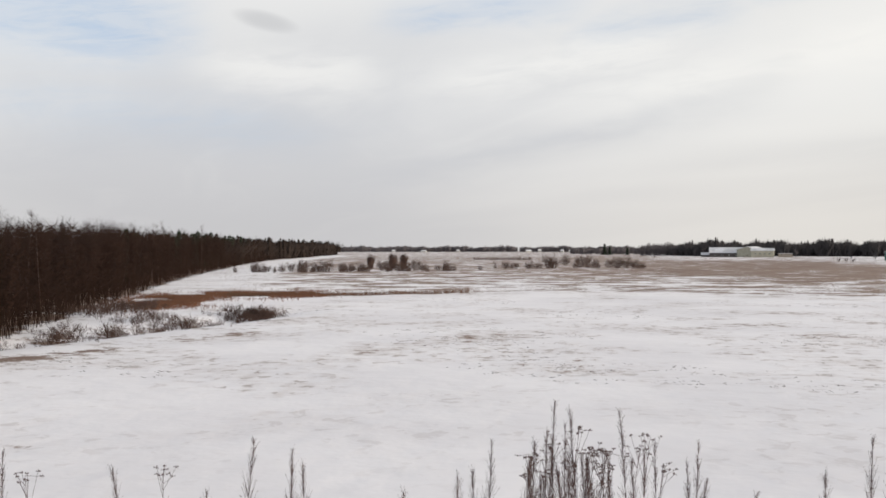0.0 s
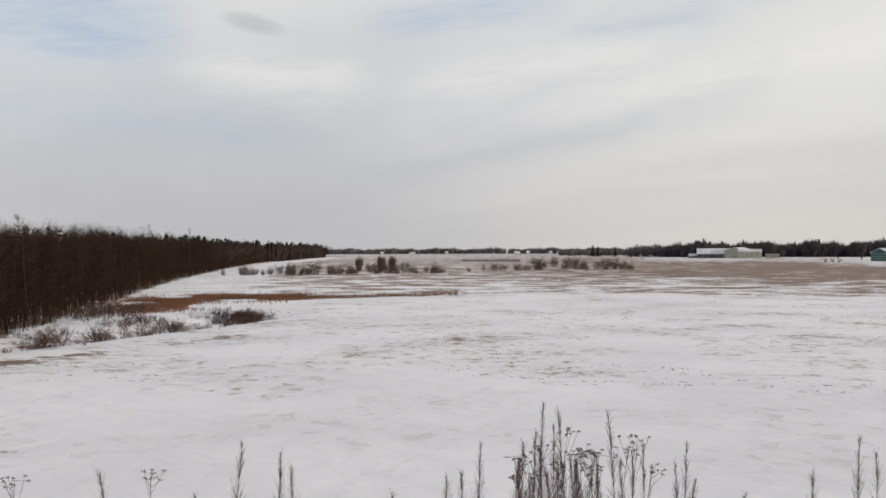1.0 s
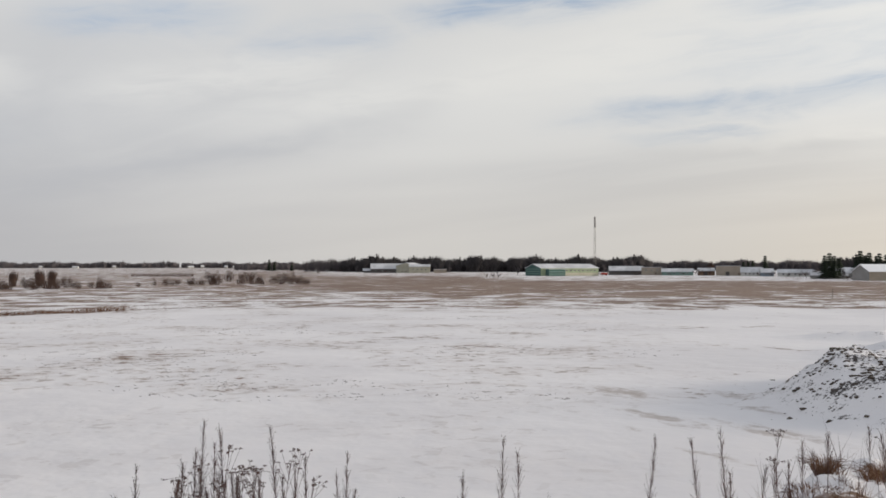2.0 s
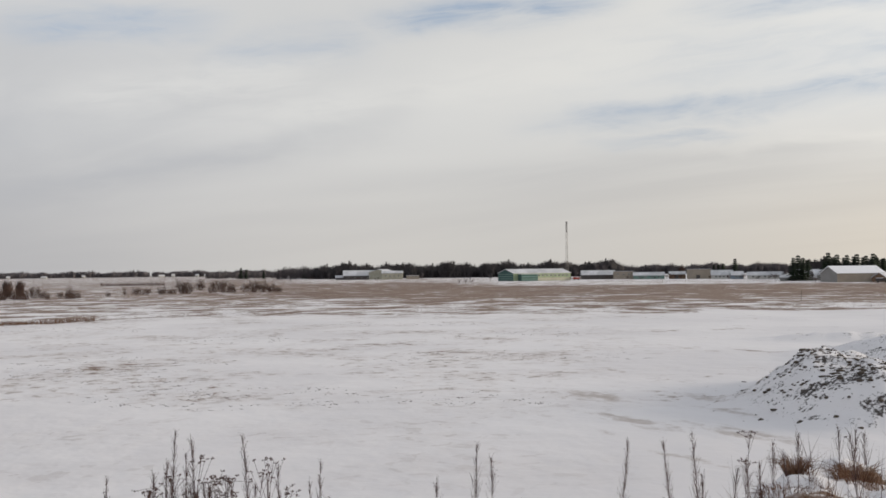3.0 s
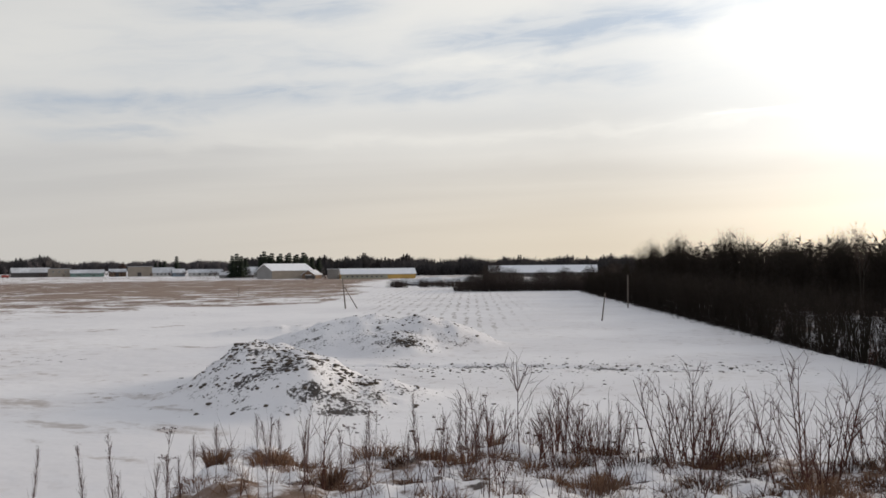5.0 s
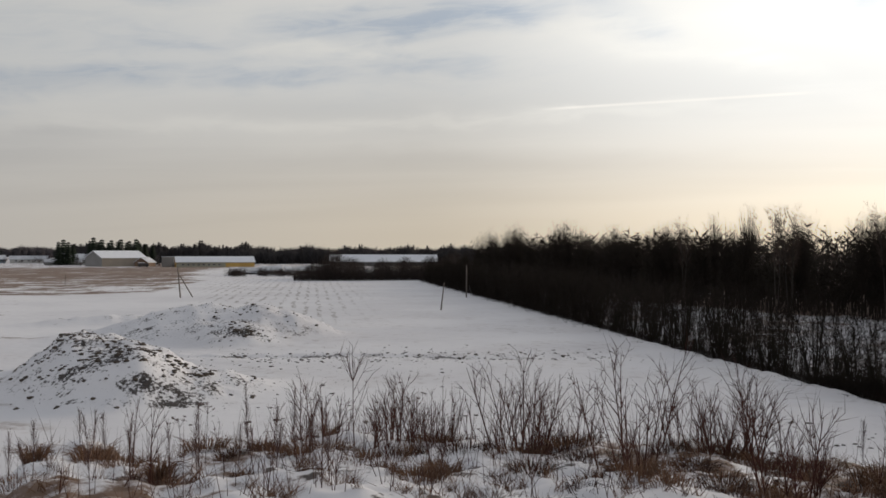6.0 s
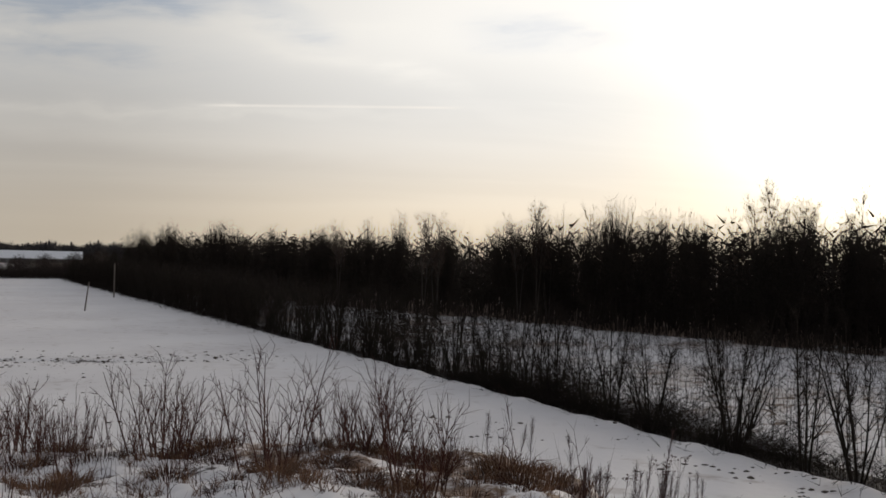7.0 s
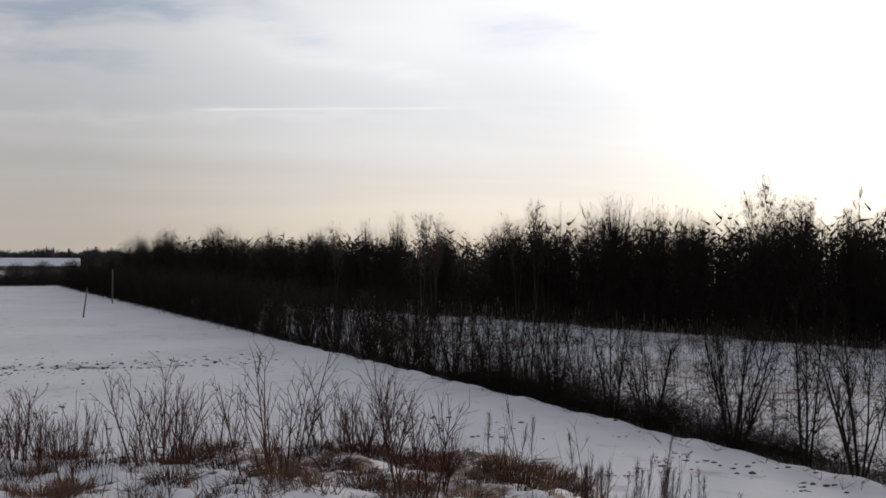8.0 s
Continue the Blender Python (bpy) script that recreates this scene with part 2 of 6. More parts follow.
def snow_field():
    """Thin snow with dry grass, bare soil and blown grit showing through where the sheet says so."""
    m = bpy.data.materials.new("snowy_ground")
    m.use_nodes = True
    k = Nodes(m.node_tree)
    out, sh = k.add("ShaderNodeOutputMaterial"), k.add("ShaderNodeBsdfPrincipled")
    k.put(out.inputs[0], sh.outputs[0])
    where = k.add("ShaderNodeTexCoord").outputs["Object"]
    grass = k.add("ShaderNodeAttribute", attribute_name="grass").outputs["Fac"]
    soil = k.add("ShaderNodeAttribute", attribute_name="soil").outputs["Fac"]
    rows = k.add("ShaderNodeAttribute", attribute_name="rows").outputs["Fac"]
    thin = k.add("ShaderNodeAttribute", attribute_name="thin").outputs["Fac"]
    grit = k.add("ShaderNodeAttribute", attribute_name="grit").outputs["Fac"]
    n1, n2 = k.noise(where, 0.09, 7, 0.62, 0.4), k.noise(where, 0.7, 6, 0.65)
    n3 = k.noise(where, 5.0, 5, 0.65)
    n = k.math("ADD", k.math("ADD", k.math("MULTIPLY", n1, 0.52), k.math("MULTIPLY", n2, 0.32)), k.math("MULTIPLY", n3, 0.16))
    # broad streaks, drawn out across the field
    n0 = k.noise(k.vec("MULTIPLY", where, (0.022, 0.055, 0.05)), 1.0, 4, 0.55, 0.3)
    grass = k.math("ADD", grass, k.math("MULTIPLY", k.math("MULTIPLY", k.math("SUBTRACT", n0, 0.5), 0.8), k.smooth(grass, 0.10, 0.40)))
    n = k.math("ADD", k.math("MULTIPLY", k.math("SUBTRACT", n, 0.5), 2.0), 0.5)
    # share of ground that is bare: the noise runs from about 0.3 to 0.7
    edge = k.math("SUBTRACT", 0.70, k.math("MULTIPLY", grass, 0.42))
    g = k.smooth(n, edge, k.math("ADD", edge, 0.10))
    g = k.math("MULTIPLY", g, k.smooth(grass, 0.0, 0.04))
    edge2 = k.math("SUBTRACT", 0.68, k.math("MULTIPLY", soil, 0.36))
    ns = k.math("ADD", k.math("MULTIPLY", n2, 0.5), k.math("MULTIPLY", n3, 0.5))
    s = k.math("MULTIPLY", k.smooth(ns, edge2, k.math("ADD", edge2, 0.07)), k.smooth(soil, 0.0, 0.05))
    white = k.mix(k.smooth(k.noise(where, 0.05, 4), 0.35, 0.65), (0.715, 0.700, 0.715), (0.785, 0.770, 0.780))
    straw = k.mix(k.smooth(k.noise(where, 0.02, 4), 0.4, 0.6), (0.195, 0.132, 0.105), (0.255, 0.185, 0.148))
    straw = k.mix(k.smooth(n3, 0.35, 0.7), straw, (0.16, 0.10, 0.065))
    earth = k.mix(k.smooth(n3, 0.4, 0.65), (0.034, 0.031, 0.032), (0.075, 0.062, 0.056))
    # this veil also carries the shade painted on the snow past the hedge
    veil = k.math("ADD", k.math("MULTIPLY", n1, 0.62), k.math("MULTIPLY", n2, 0.38))
    white = k.mix(k.math("MULTIPLY", k.smooth(veil, 0.47, 0.62), k.math("MULTIPLY", thin, 0.34), clamp=True), white, (0.38, 0.315, 0.275))
    fleck = k.math("MULTIPLY", k.smooth(k.noise(where, 0.75, 3, 0.6, 0.5), 0.57, 0.63), k.smooth(n1, 0.42, 0.56))
    white = k.mix(k.math("MULTIPLY", fleck, k.math("MULTIPLY", thin, 0.62), clamp=True), white, (0.22, 0.165, 0.135))
    # earth blown in streaks over the snow
    blown = k.noise(k.vec("MULTIPLY", where, (0.9, 0.45, 0.5)), 1.0, 7, 0.68, 0.3)
    blown = k.smooth(k.math("ADD", k.math("MULTIPLY", k.math("SUBTRACT", blown, 0.5), 3.2), grit), 0.35, 1.15)
    white = k.mix(k.math("MULTIPLY", k.math("MULTIPLY", blown, k.smooth(grit, 0.02, 0.3)), 0.62), white, (0.31, 0.25, 0.21))
    col = k.mix(g, white, straw)
    col = k.mix(s, col, earth)
    # last year's drill rows
    wave = k.add("ShaderNodeTexWave", wave_type="BANDS", bands_direction="X")
    mp = k.add("ShaderNodeMapping")
    k.put(mp.inputs[0], where)
    mp.inputs["Rotation"].default_value = (0, 0, radians(55))
    k.put(wave.inputs["Vector"], mp.outputs[0])
    wave.inputs["Scale"].default_value, wave.inputs["Distortion"].default_value = 0.17, 2.6
    wave.inputs["Detail"].default_value, wave.inputs["Detail Scale"].default_value = 3.0, 0.6
    r = k.math("MULTIPLY", k.math("MULTIPLY", k.smooth(wave.outputs["Fac"], 0.60, 0.92), k.smooth(k.noise(k.vec("MULTIPLY", mp.outputs[0], (0.9, 0.16, 1.0)), 1.0, 4, 0.65), 0.46, 0.60)), rows)
    col = k.mix(k.math("MULTIPLY", r, 0.6), col, (0.19, 0.155, 0.135))
    k.put(sh.inputs["Base Color"], col)
    sh.inputs["Roughness"].default_value = 0.75
    sh.inputs["Specular IOR Level"].default_value = 0.25
    b = k.add("ShaderNodeBump")
    b.inputs["Strength"].default_value, b.inputs["Distance"].default_value = 0.7, 0.18
    k.put(b.inputs["Height"], k.math("ADD", k.noise(where, 0.45, 3, 0.5), k.math("MULTIPLY", n3, 0.05)))
    k.put(sh.inputs["Normal"], b.outputs[0])
    return m


M_GROUND = snow_field()
M_SNOW = material("snow", (0.84, 0.85, 0.88), 0.7, second=(0.76, 0.77, 0.80), spread=0.0)
M_ROOF = material("patchy_roof_snow", (0.66, 0.67, 0.70), 0.75, second=(0.36, 0.37, 0.39), grain=0.9, stain=0.12, bump=0.1, spread=0.2)
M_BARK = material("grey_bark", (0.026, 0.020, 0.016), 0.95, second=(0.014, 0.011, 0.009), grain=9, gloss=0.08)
M_BARK_RED = material("red_brown_twigs", (0.036, 0.020, 0.015), 0.9, second=(0.021, 0.012, 0.009), grain=9, gloss=0.08)
M_BIRCH = material("birch_bark", (0.062, 0.052, 0.044), 0.85, second=(0.026, 0.021, 0.018), grain=5, gloss=0.2)
M_TWIG = material("fine_twigs", (0.038, 0.028, 0.024), 0.9, second=(0.020, 0.015, 0.014), grain=9, gloss=0.1)
M_NEEDLE = material("spruce_needles", (0.030, 0.042, 0.028), 0.9, second=(0.016, 0.022, 0.017), grain=3, gloss=0.1)
# twigs of far woods, distance haze mixed into the colour; nearer belts go without
M_WOODS_HAZED = material("hazed_woodland_twigs", (0.125, 0.112, 0.118), 0.95, second=(0.080, 0.074, 0.080), grain=2, gloss=0.1)
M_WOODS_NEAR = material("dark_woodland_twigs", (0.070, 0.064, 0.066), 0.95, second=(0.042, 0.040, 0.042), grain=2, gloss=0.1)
M_STRAW = material("dry_grass", (0.19, 0.096, 0.050), 0.95, second=(0.085, 0.045, 0.027), grain=8, stain=2)
M_REED = material("russet_reed", (0.18, 0.078, 0.038), 0.95, second=(0.105, 0.046, 0.026), grain=4, stain=0.3)
M_STALK = material("weed_stalk", (0.085, 0.043, 0.038), 0.9, second=(0.042, 0.022, 0.021), grain=20)
M_SEED = material("weed_seed_heads", (0.105, 0.062, 0.053), 0.95, second=(0.052, 0.031, 0.028), grain=30)
M_CLOD = material("frozen_clods", (0.060, 0.050, 0.042), 0.95, second=(0.11, 0.085, 0.065), grain=4)
M_STEEL = material("galvanised_steel", (0.16, 0.16, 0.165), 0.6, 0.4, spread=0.0)
M_POLE = material("weathered_pole", (0.17, 0.14, 0.12), 0.9, second=(0.09, 0.075, 0.065), grain=12)
M_GLASS = material("dark_glass", (0.05, 0.06, 0.07), 0.08, spread=0.0, bump=0)


# ---- mesh helpers ----
def spot(az, d):
    return d * math.sin(radians(az)), d * math.cos(radians(az))


def mesh(name, verts, tris=None, quads=None, mat=None, smooth=False):
    """A mesh from arrays of vertices, triangles and quads."""
    me = bpy.data.meshes.new(name)
    verts = np.asarray(verts, dtype=np.float32)
    tris = np.zeros((0, 3), int) if tris is None else np.asarray(tris)
    quads = np.zeros((0, 4), int) if quads is None else np.asarray(quads)
    me.vertices.add(len(verts))
    me.vertices.foreach_set("co", verts.ravel())
    loops = np.concatenate([tris.ravel(), quads.ravel()]).astype(np.int32)
    me.loops.add(len(loops))
    me.loops.foreach_set("vertex_index", loops)
    nt, nq = len(tris), len(quads)
    starts = np.concatenate([np.arange(nt) * 3, nt * 3 + np.arange(nq) * 4]).astype(np.int32)
    me.polygons.add(nt + nq)
    me.polygons.foreach_set("loop_start", starts)
    if smooth:
        me.polygons.foreach_set("use_smooth", np.ones(nt + nq, dtype=bool))
    me.update(calc_edges=True)
    if mat:
        me.materials.append(mat)
    return me


def part(name, me, parent, label="", m=None):
    ob = new(name, me)
    ob.parent = parent
    if m is not None:
        ob.matrix_local = m
    return tagged(ob, label)


def from_bm(name, bm, mat, smooth=False):
    me = bpy.data.meshes.new(name)
    for fc in bm.faces:
        fc.smooth = smooth
    bm.to_mesh(me)
    bm.free()
    me.materials.append(mat)
    return me


def sticks(segs):
    """Three-sided tapered rods for rows of (x0 y0 z0 x1 y1 z1 r0 r1): vertices and quads."""
    s = np.asarray(segs, dtype=float)
    a, b = s[:, 0:3], s[:, 3:6]
    d = b - a
    d /= np.linalg.norm(d, axis=1)[:, None] + 1e-9
    ref = np.where(np.abs(d[:, 2:3]) > 0.8, np.array([[1.0, 0, 0]]), np.array([[0, 0, 1.0]]))
    u = np.cross(d, ref)
    u /= np.linalg.norm(u, axis=1)[:, None]
    v = np.cross(d, u)
    V = []
    for base, r in ((a, s[:, 6:7]), (b, s[:, 7:8])):
        for i in range(3):
            q = 2 * math.pi * i / 3
            V.append(base + r * (math.cos(q) * u + math.sin(q) * v))
    V = np.stack(V, axis=1).reshape(-1, 3)
    o = np.arange(len(s))[:, None] * 6
    Q = np.concatenate([o + np.array([[i, (i + 1) % 3, 3 + (i + 1) % 3, 3 + i]]) for i in range(3)])
    return V, Q


def spikes(segs):
    """Three-sided points, for twigs: vertices and triangles."""
    s = np.asarray(segs, dtype=float)
    V, _ = sticks(s)
    V = V.reshape(-1, 6, 3)
    V = np.concatenate([V[:, :3], s[:, None, 3:6]], axis=1).reshape(-1, 3)
    o = np.arange(len(s))[:, None] * 4
    T = np.concatenate([o + np.array([[i, (i + 1) % 3, 3]]) for i in range(3)])
    return V, T


def bundle(wood, fine):
    """Rods and points together: vertices, triangles, quads."""
    V1, Q = sticks(wood)
    if not len(fine):
        return V1, np.zeros((0, 3), int), Q
    V2, T = spikes(fine)
    return np.concatenate([V1, V2]), T + len(V1), Q


def limb(out, rng, p, d, length, r0, r1, steps=4, wob=0.12, lift=0.06):
    """A crooked tapering limb; returns its joints with their directions."""
    p, d = np.array(p, float), np.array(d, float)
    d /= np.linalg.norm(d)
    joints = [(p.copy(), d.copy(), r0)]
    for i in range(steps):
        d = d + rng.normal(0, wob, 3)
        d[2] += lift
        d /= np.linalg.norm(d)
        q = p + d * length / steps
        ra, rb = r0 + (r1 - r0) * i / steps, r0 + (r1 - r0) * (i + 1) / steps
        out.append((*p, *q, ra, rb))
        p = q
        joints.append((p.copy(), d.copy(), rb))
    return joints


def side_way(rng, d, angle):
    """A direction that leaves d by about angle degrees."""
    w = rng.normal(0, 1, 3)
    w -= d * np.dot(w, d)
    w /= np.linalg.norm(w) + 1e-9
    a = radians(angle)
    return d * math.cos(a) + w * math.sin(a)


def branch_tree(seed, height, stems=1, lean=0.1, r=0.09, first=0.25, boughs=10, bough=0.32, twigs=5, twig=0.7, thin=0.012, angle=45, droop=0.04, steps=7, bsteps=3, wander=0.35, rise=0.10, upturn=0.02, spread=1.0, dome=False, fork=(25, 55)):
    """Stems with boughs, and their twigs, of a bare tree: for each stem two lists of rods."""
    rng = np.random.default_rng(seed)
    both = []
    for s in range(stems):
        wood, fine = [], []
        both.append((wood, fine))
        turn = 2 * math.pi * (s + rng.uniform(0, 0.8)) / max(stems, 1)
        tilt = lean * rng.uniform(0.4, 1.3)
        d = (math.cos(turn) * tilt, math.sin(turn) * tilt, 1.0)
        h = height * (1 if s == 0 else rng.uniform(0.65 if spread <= 1 else 0.42, 1.0))
        sp = 0.12 * spread * (stems > 1) * (0.3 + rng.random() if spread > 1 else 1)
        foot = (sp * math.cos(turn), sp * math.sin(turn), -0.15)
        rr = r * (1 if stems == 1 else rng.uniform(0.55, 1.0))
        js = limb(wood, rng, foot, d, h, rr, thin, steps, wander / steps, upturn)
        for _ in range(boughs):
            f = first + ((0.86 if dome else 0.96) - first) * rng.random() ** 0.9
            p, dd, rad = js[min(max(int(f * steps + 0.5), 1), steps - 1)]
            ln = h * bough * (math.sqrt(max(0.1, 1 - ((f - 0.5) / 0.55) ** 2)) if dome else 1.15 - f) * rng.uniform(0.6, 1.25) + 0.2
            bj = limb(wood, rng, p, side_way(rng, dd, angle * rng.uniform(0.7, 1.3)), ln, max(rad * 0.45, thin), thin * 0.8, bsteps, 0.4 * wander, rise)
            for _ in range(twigs):
                q, qd, _r = bj[rng.integers(1, bsteps + 1)]
                limb(fine, rng, q, side_way(rng, qd, rng.uniform(*fork)), twig * rng.uniform(0.5, 1.3), thin * 0.9, thin * 0.3, 1, 0.1, droop)
    return both


def welded(segs):
    """The rods of one stem as one connected skin: joints share their rings, boughs grow out of a corner of the ring they leave."""
    V, Q = sticks(segs)
    link, rings = np.arange(len(V)), {}
    for j, s in enumerate(segs):
        key = (round(s[0], 4), round(s[1], 4), round(s[2], 4))
        if key in rings:
            ring, r = rings[key]
            if abs(r - s[6]) < 1e-7:
                link[6 * j:6 * j + 3] = ring
            else:
                link[6 * j] = ring[j % 3]
        rings.setdefault((round(s[3], 4), round(s[4], 4), round(s[5], 4)), (link[6 * j + 3:6 * j + 6].copy(), s[7]))
    Q = link[Q]
    used, back = np.unique(Q, return_inverse=True)
    return V[used], back.reshape(Q.shape)


def stems_of(top, both, name, mat_wood, mat_fine):
    """Each stem a part, its twigs a part of the stem."""
    for wood, fine in both:
        V, Q = welded(wood)
        stem = part(name, mesh(name, V, None, Q, mat_wood), top)
        if fine:
            V, T = spikes(fine)
            tagged(part("spray", mesh("spray", V, T, None, mat_fine), stem), kind="stuff")


def bare_tree(name, seed, label, category, mat_wood=None, mat_fine=None, **kw):
    top = tagged(new(name), label, category)
    stems_of(top, branch_tree(seed, **kw), "trunk", mat_wood or M_BARK, mat_fine or M_TWIG)
    return top


def scatter(protos, places):
    """Many turned and scaled copies of rod arrays as one mesh: places are rows of x, y, z, scale, turn, kind."""
    VV, TT, QQ, n = [], [], [], 0
    for x, y, z, s, a, i in places:
        V, T, Q = protos[int(i)]
        c, q = math.cos(a) * s, math.sin(a) * s
        VV.append(np.stack([V[:, 0] * c - V[:, 1] * q + x, V[:, 0] * q + V[:, 1] * c + y, V[:, 2] * s + z], axis=1))
        TT.append(T + n)
        QQ.append(Q + n)
        n += len(V)
    return np.concatenate(VV), np.concatenate(TT), np.concatenate(QQ)


# ---- the lie of the land ----
def sm(x, lo, hi):
    t = np.clip((x - lo) / (hi - lo), 0, 1)
    return t * t * (3 - 2 * t)


def wob(x, y, scale, seed=0.0):
    """Cheap smooth waviness, about -1 to 1."""
    s = scale
    return (np.sin(x * s * 1.0 + y * s * 0.63 + seed) + np.sin(x * s * -0.71 + y * s * 1.27 + seed * 2.3 + 1.1)
            + np.sin(x * s * 1.83 + y * s * -1.49 + seed * 1.7 + 2.9) + np.sin(x * s * 2.9 + y * s * 2.3 + seed * 0.7)) / 4


def hedge_side(x, y):
    """Distance past the straight edge of the field, where the alders stand; positive on their side."""
    # the edge runs from (36, -11) to (218, 117)
    ux, uy = 0.818, 0.575
    return (x - 36.0) * uy - (y + 11.0) * ux, (x - 36.0) * ux + (y + 11.0) * uy


def bump_at(x, y, cx, cy, rx, ry, turn, h, steep=1.2):
    c, s = math.cos(radians(turn)), math.sin(radians(turn))
    u, v = (x - cx) * c + (y - cy) * s, (y - cy) * c - (x - cx) * s
    return h * np.exp(-((u / rx) ** 2 + (v / ry) ** 2) ** steep)


# tipped earth: middle, half sizes, turn, height, steepness of the flanks
HEAPS = [(44.2, 46.6, 12.0, 4.5, 47, 1.75, 2.6), (45.6, 49.4, 6.6, 3.2, 52, 0.60, 2.0), (46.6, 51.8, 3.0, 2.4, 48, 0.35, 1.6), (41.0, 39.2, 5.2, 4.2, -40, 1.0, 1.8), (38.6, 37.6, 2.6, 2.2, 10, 0.55, 1.4),
         (44.6, 37.6, 4.2, 3.0, -35, 0.40, 1.3), (39.4, 46.4, 3.6, 3.4, 40, 0.75, 1.7), (36.6, 43.6, 2.6, 2.2, -40, 0.35, 1.4), (41.4, 43.4, 2.4, 1.6, -45, 0.40, 1.2),
         (71.8, 60.6, 9.2, 6.6, -42, 1.75, 2.2), (73.5, 61.0, 5.0, 3.6, -40, 0.65, 1.5), (67.0, 55.0, 3.4, 2.8, -38, 0.85, 1.5), (71.0, 68.0, 7.5, 5.0, -42, 0.95, 1.6), (76.0, 56.0, 4.6, 4.2, -40, 0.75, 1.6),
         (81, 83, 9, 3.5, -40, 0.9, 1.2), (54.0, 49.5, 5.5, 2.2, -48, 0.32, 1.3)]


def heaps(x, y):
    z = 0
    for h in HEAPS:
        z = z + bump_at(x, y, *h)
    return z


def rim(az):
    """Where the top of the bank ends, and how high its edge lies."""
    k = sm(az, 33, 41) * (1 - sm(az, 86, 97))
    return 9.3 + 4.4 * k + 0.35 * np.sin(az * 0.35) + 0.25 * np.sin(az * 0.9 + 1), 5.15 + 0.22 * k


def land(x, y):
    """Height of the ground."""
    x, y = np.asarray(x, float), np.asarray(y, float)
    r = np.hypot(x, y)
    az = np.degrees(np.arctan2(x, y))
    edge, ez = rim(az)
    edge = 9.3 + (edge - 9.3) * sm(r, 4, 8)
    top = 6.4 + (ez - 6.4) * np.clip(r / edge, 0, 1)
    fall = ez - np.maximum(r - edge, 0) * 0.62
    bank = np.where(r < edge, top, fall)
    bank = bank + 0.10 * wob(x, y, 1.1, 2) + 0.07 * wob(x, y, 3.3, 5) + 0.05 * np.abs(wob(x, y, 2.4, 7)) + 0.045 * wob(x, y, 7.6, 1)
    field = 0.10 * wob(x, y, 0.035, 1) * sm(r, 30, 90) + 0.03 * wob(x, y, 0.3, 4)
    h = heaps(x, y)
    lumpy = 0.55 + 0.45 * wob(x, y, 0.45, 8)
    field = field + h * (1 + 0.10 * wob(x, y, 0.9, 3)) + sm(h, 0.08, 0.6) * lumpy * (0.24 * wob(x, y, 1.5, 9) + 0.20 * np.abs(wob(x, y, 2.7, 6)) + 0.10 * wob(x, y, 5.9, 2))
    # the churned strip is a shallow furrow with a broken lip
    so = strip_off(x, y)
    field = field + sm(x, 54, 59) * (1 - sm(x, 74, 82)) * (0.16 * np.exp(-((so - 0.9) / 0.7) ** 2) - 0.14 * np.exp(-((so + 0.6) / 0.8) ** 2)) * (0.6 + 0.9 * wob(x, y, 1.3, 4))
    past, run = hedge_side(x, y)
    # a low lip of earth before the ditch in which the alders stand
    lip = 0.20 + 0.08 * np.sin(run * 0.9 + 0.6) + 0.05 * np.sin(run * 2.3)
    field = field + (lip * np.exp(-((past + 0.5) / 0.8) ** 2) - 0.45 * np.exp(-((past - 1.5) / 0.9) ** 2)) * (1 - sm(run, 45, 90))
    field = field - 0.45 * sm(past, 1.6, 5.0) * (1 - sm(past, 6, 16)) * (1 - 0.5 * sm(r, 100, 300))
    # shallow ditch on the side of the birch wood
    field = field - 0.7 * np.exp(-((left_ditch(x, y)) / 3.5) ** 2) * sm(-az, 6, 12) * (1 - sm(r, 140, 180))
    return np.maximum(field, bank)


def left_ditch(x, y):
    """Distance across the brushy ditch that runs from (-37, 84) to (-21, 120)."""
    ux, uy = 0.41, 0.912
    return (x + 35.5) * uy - (y - 88.0) * ux


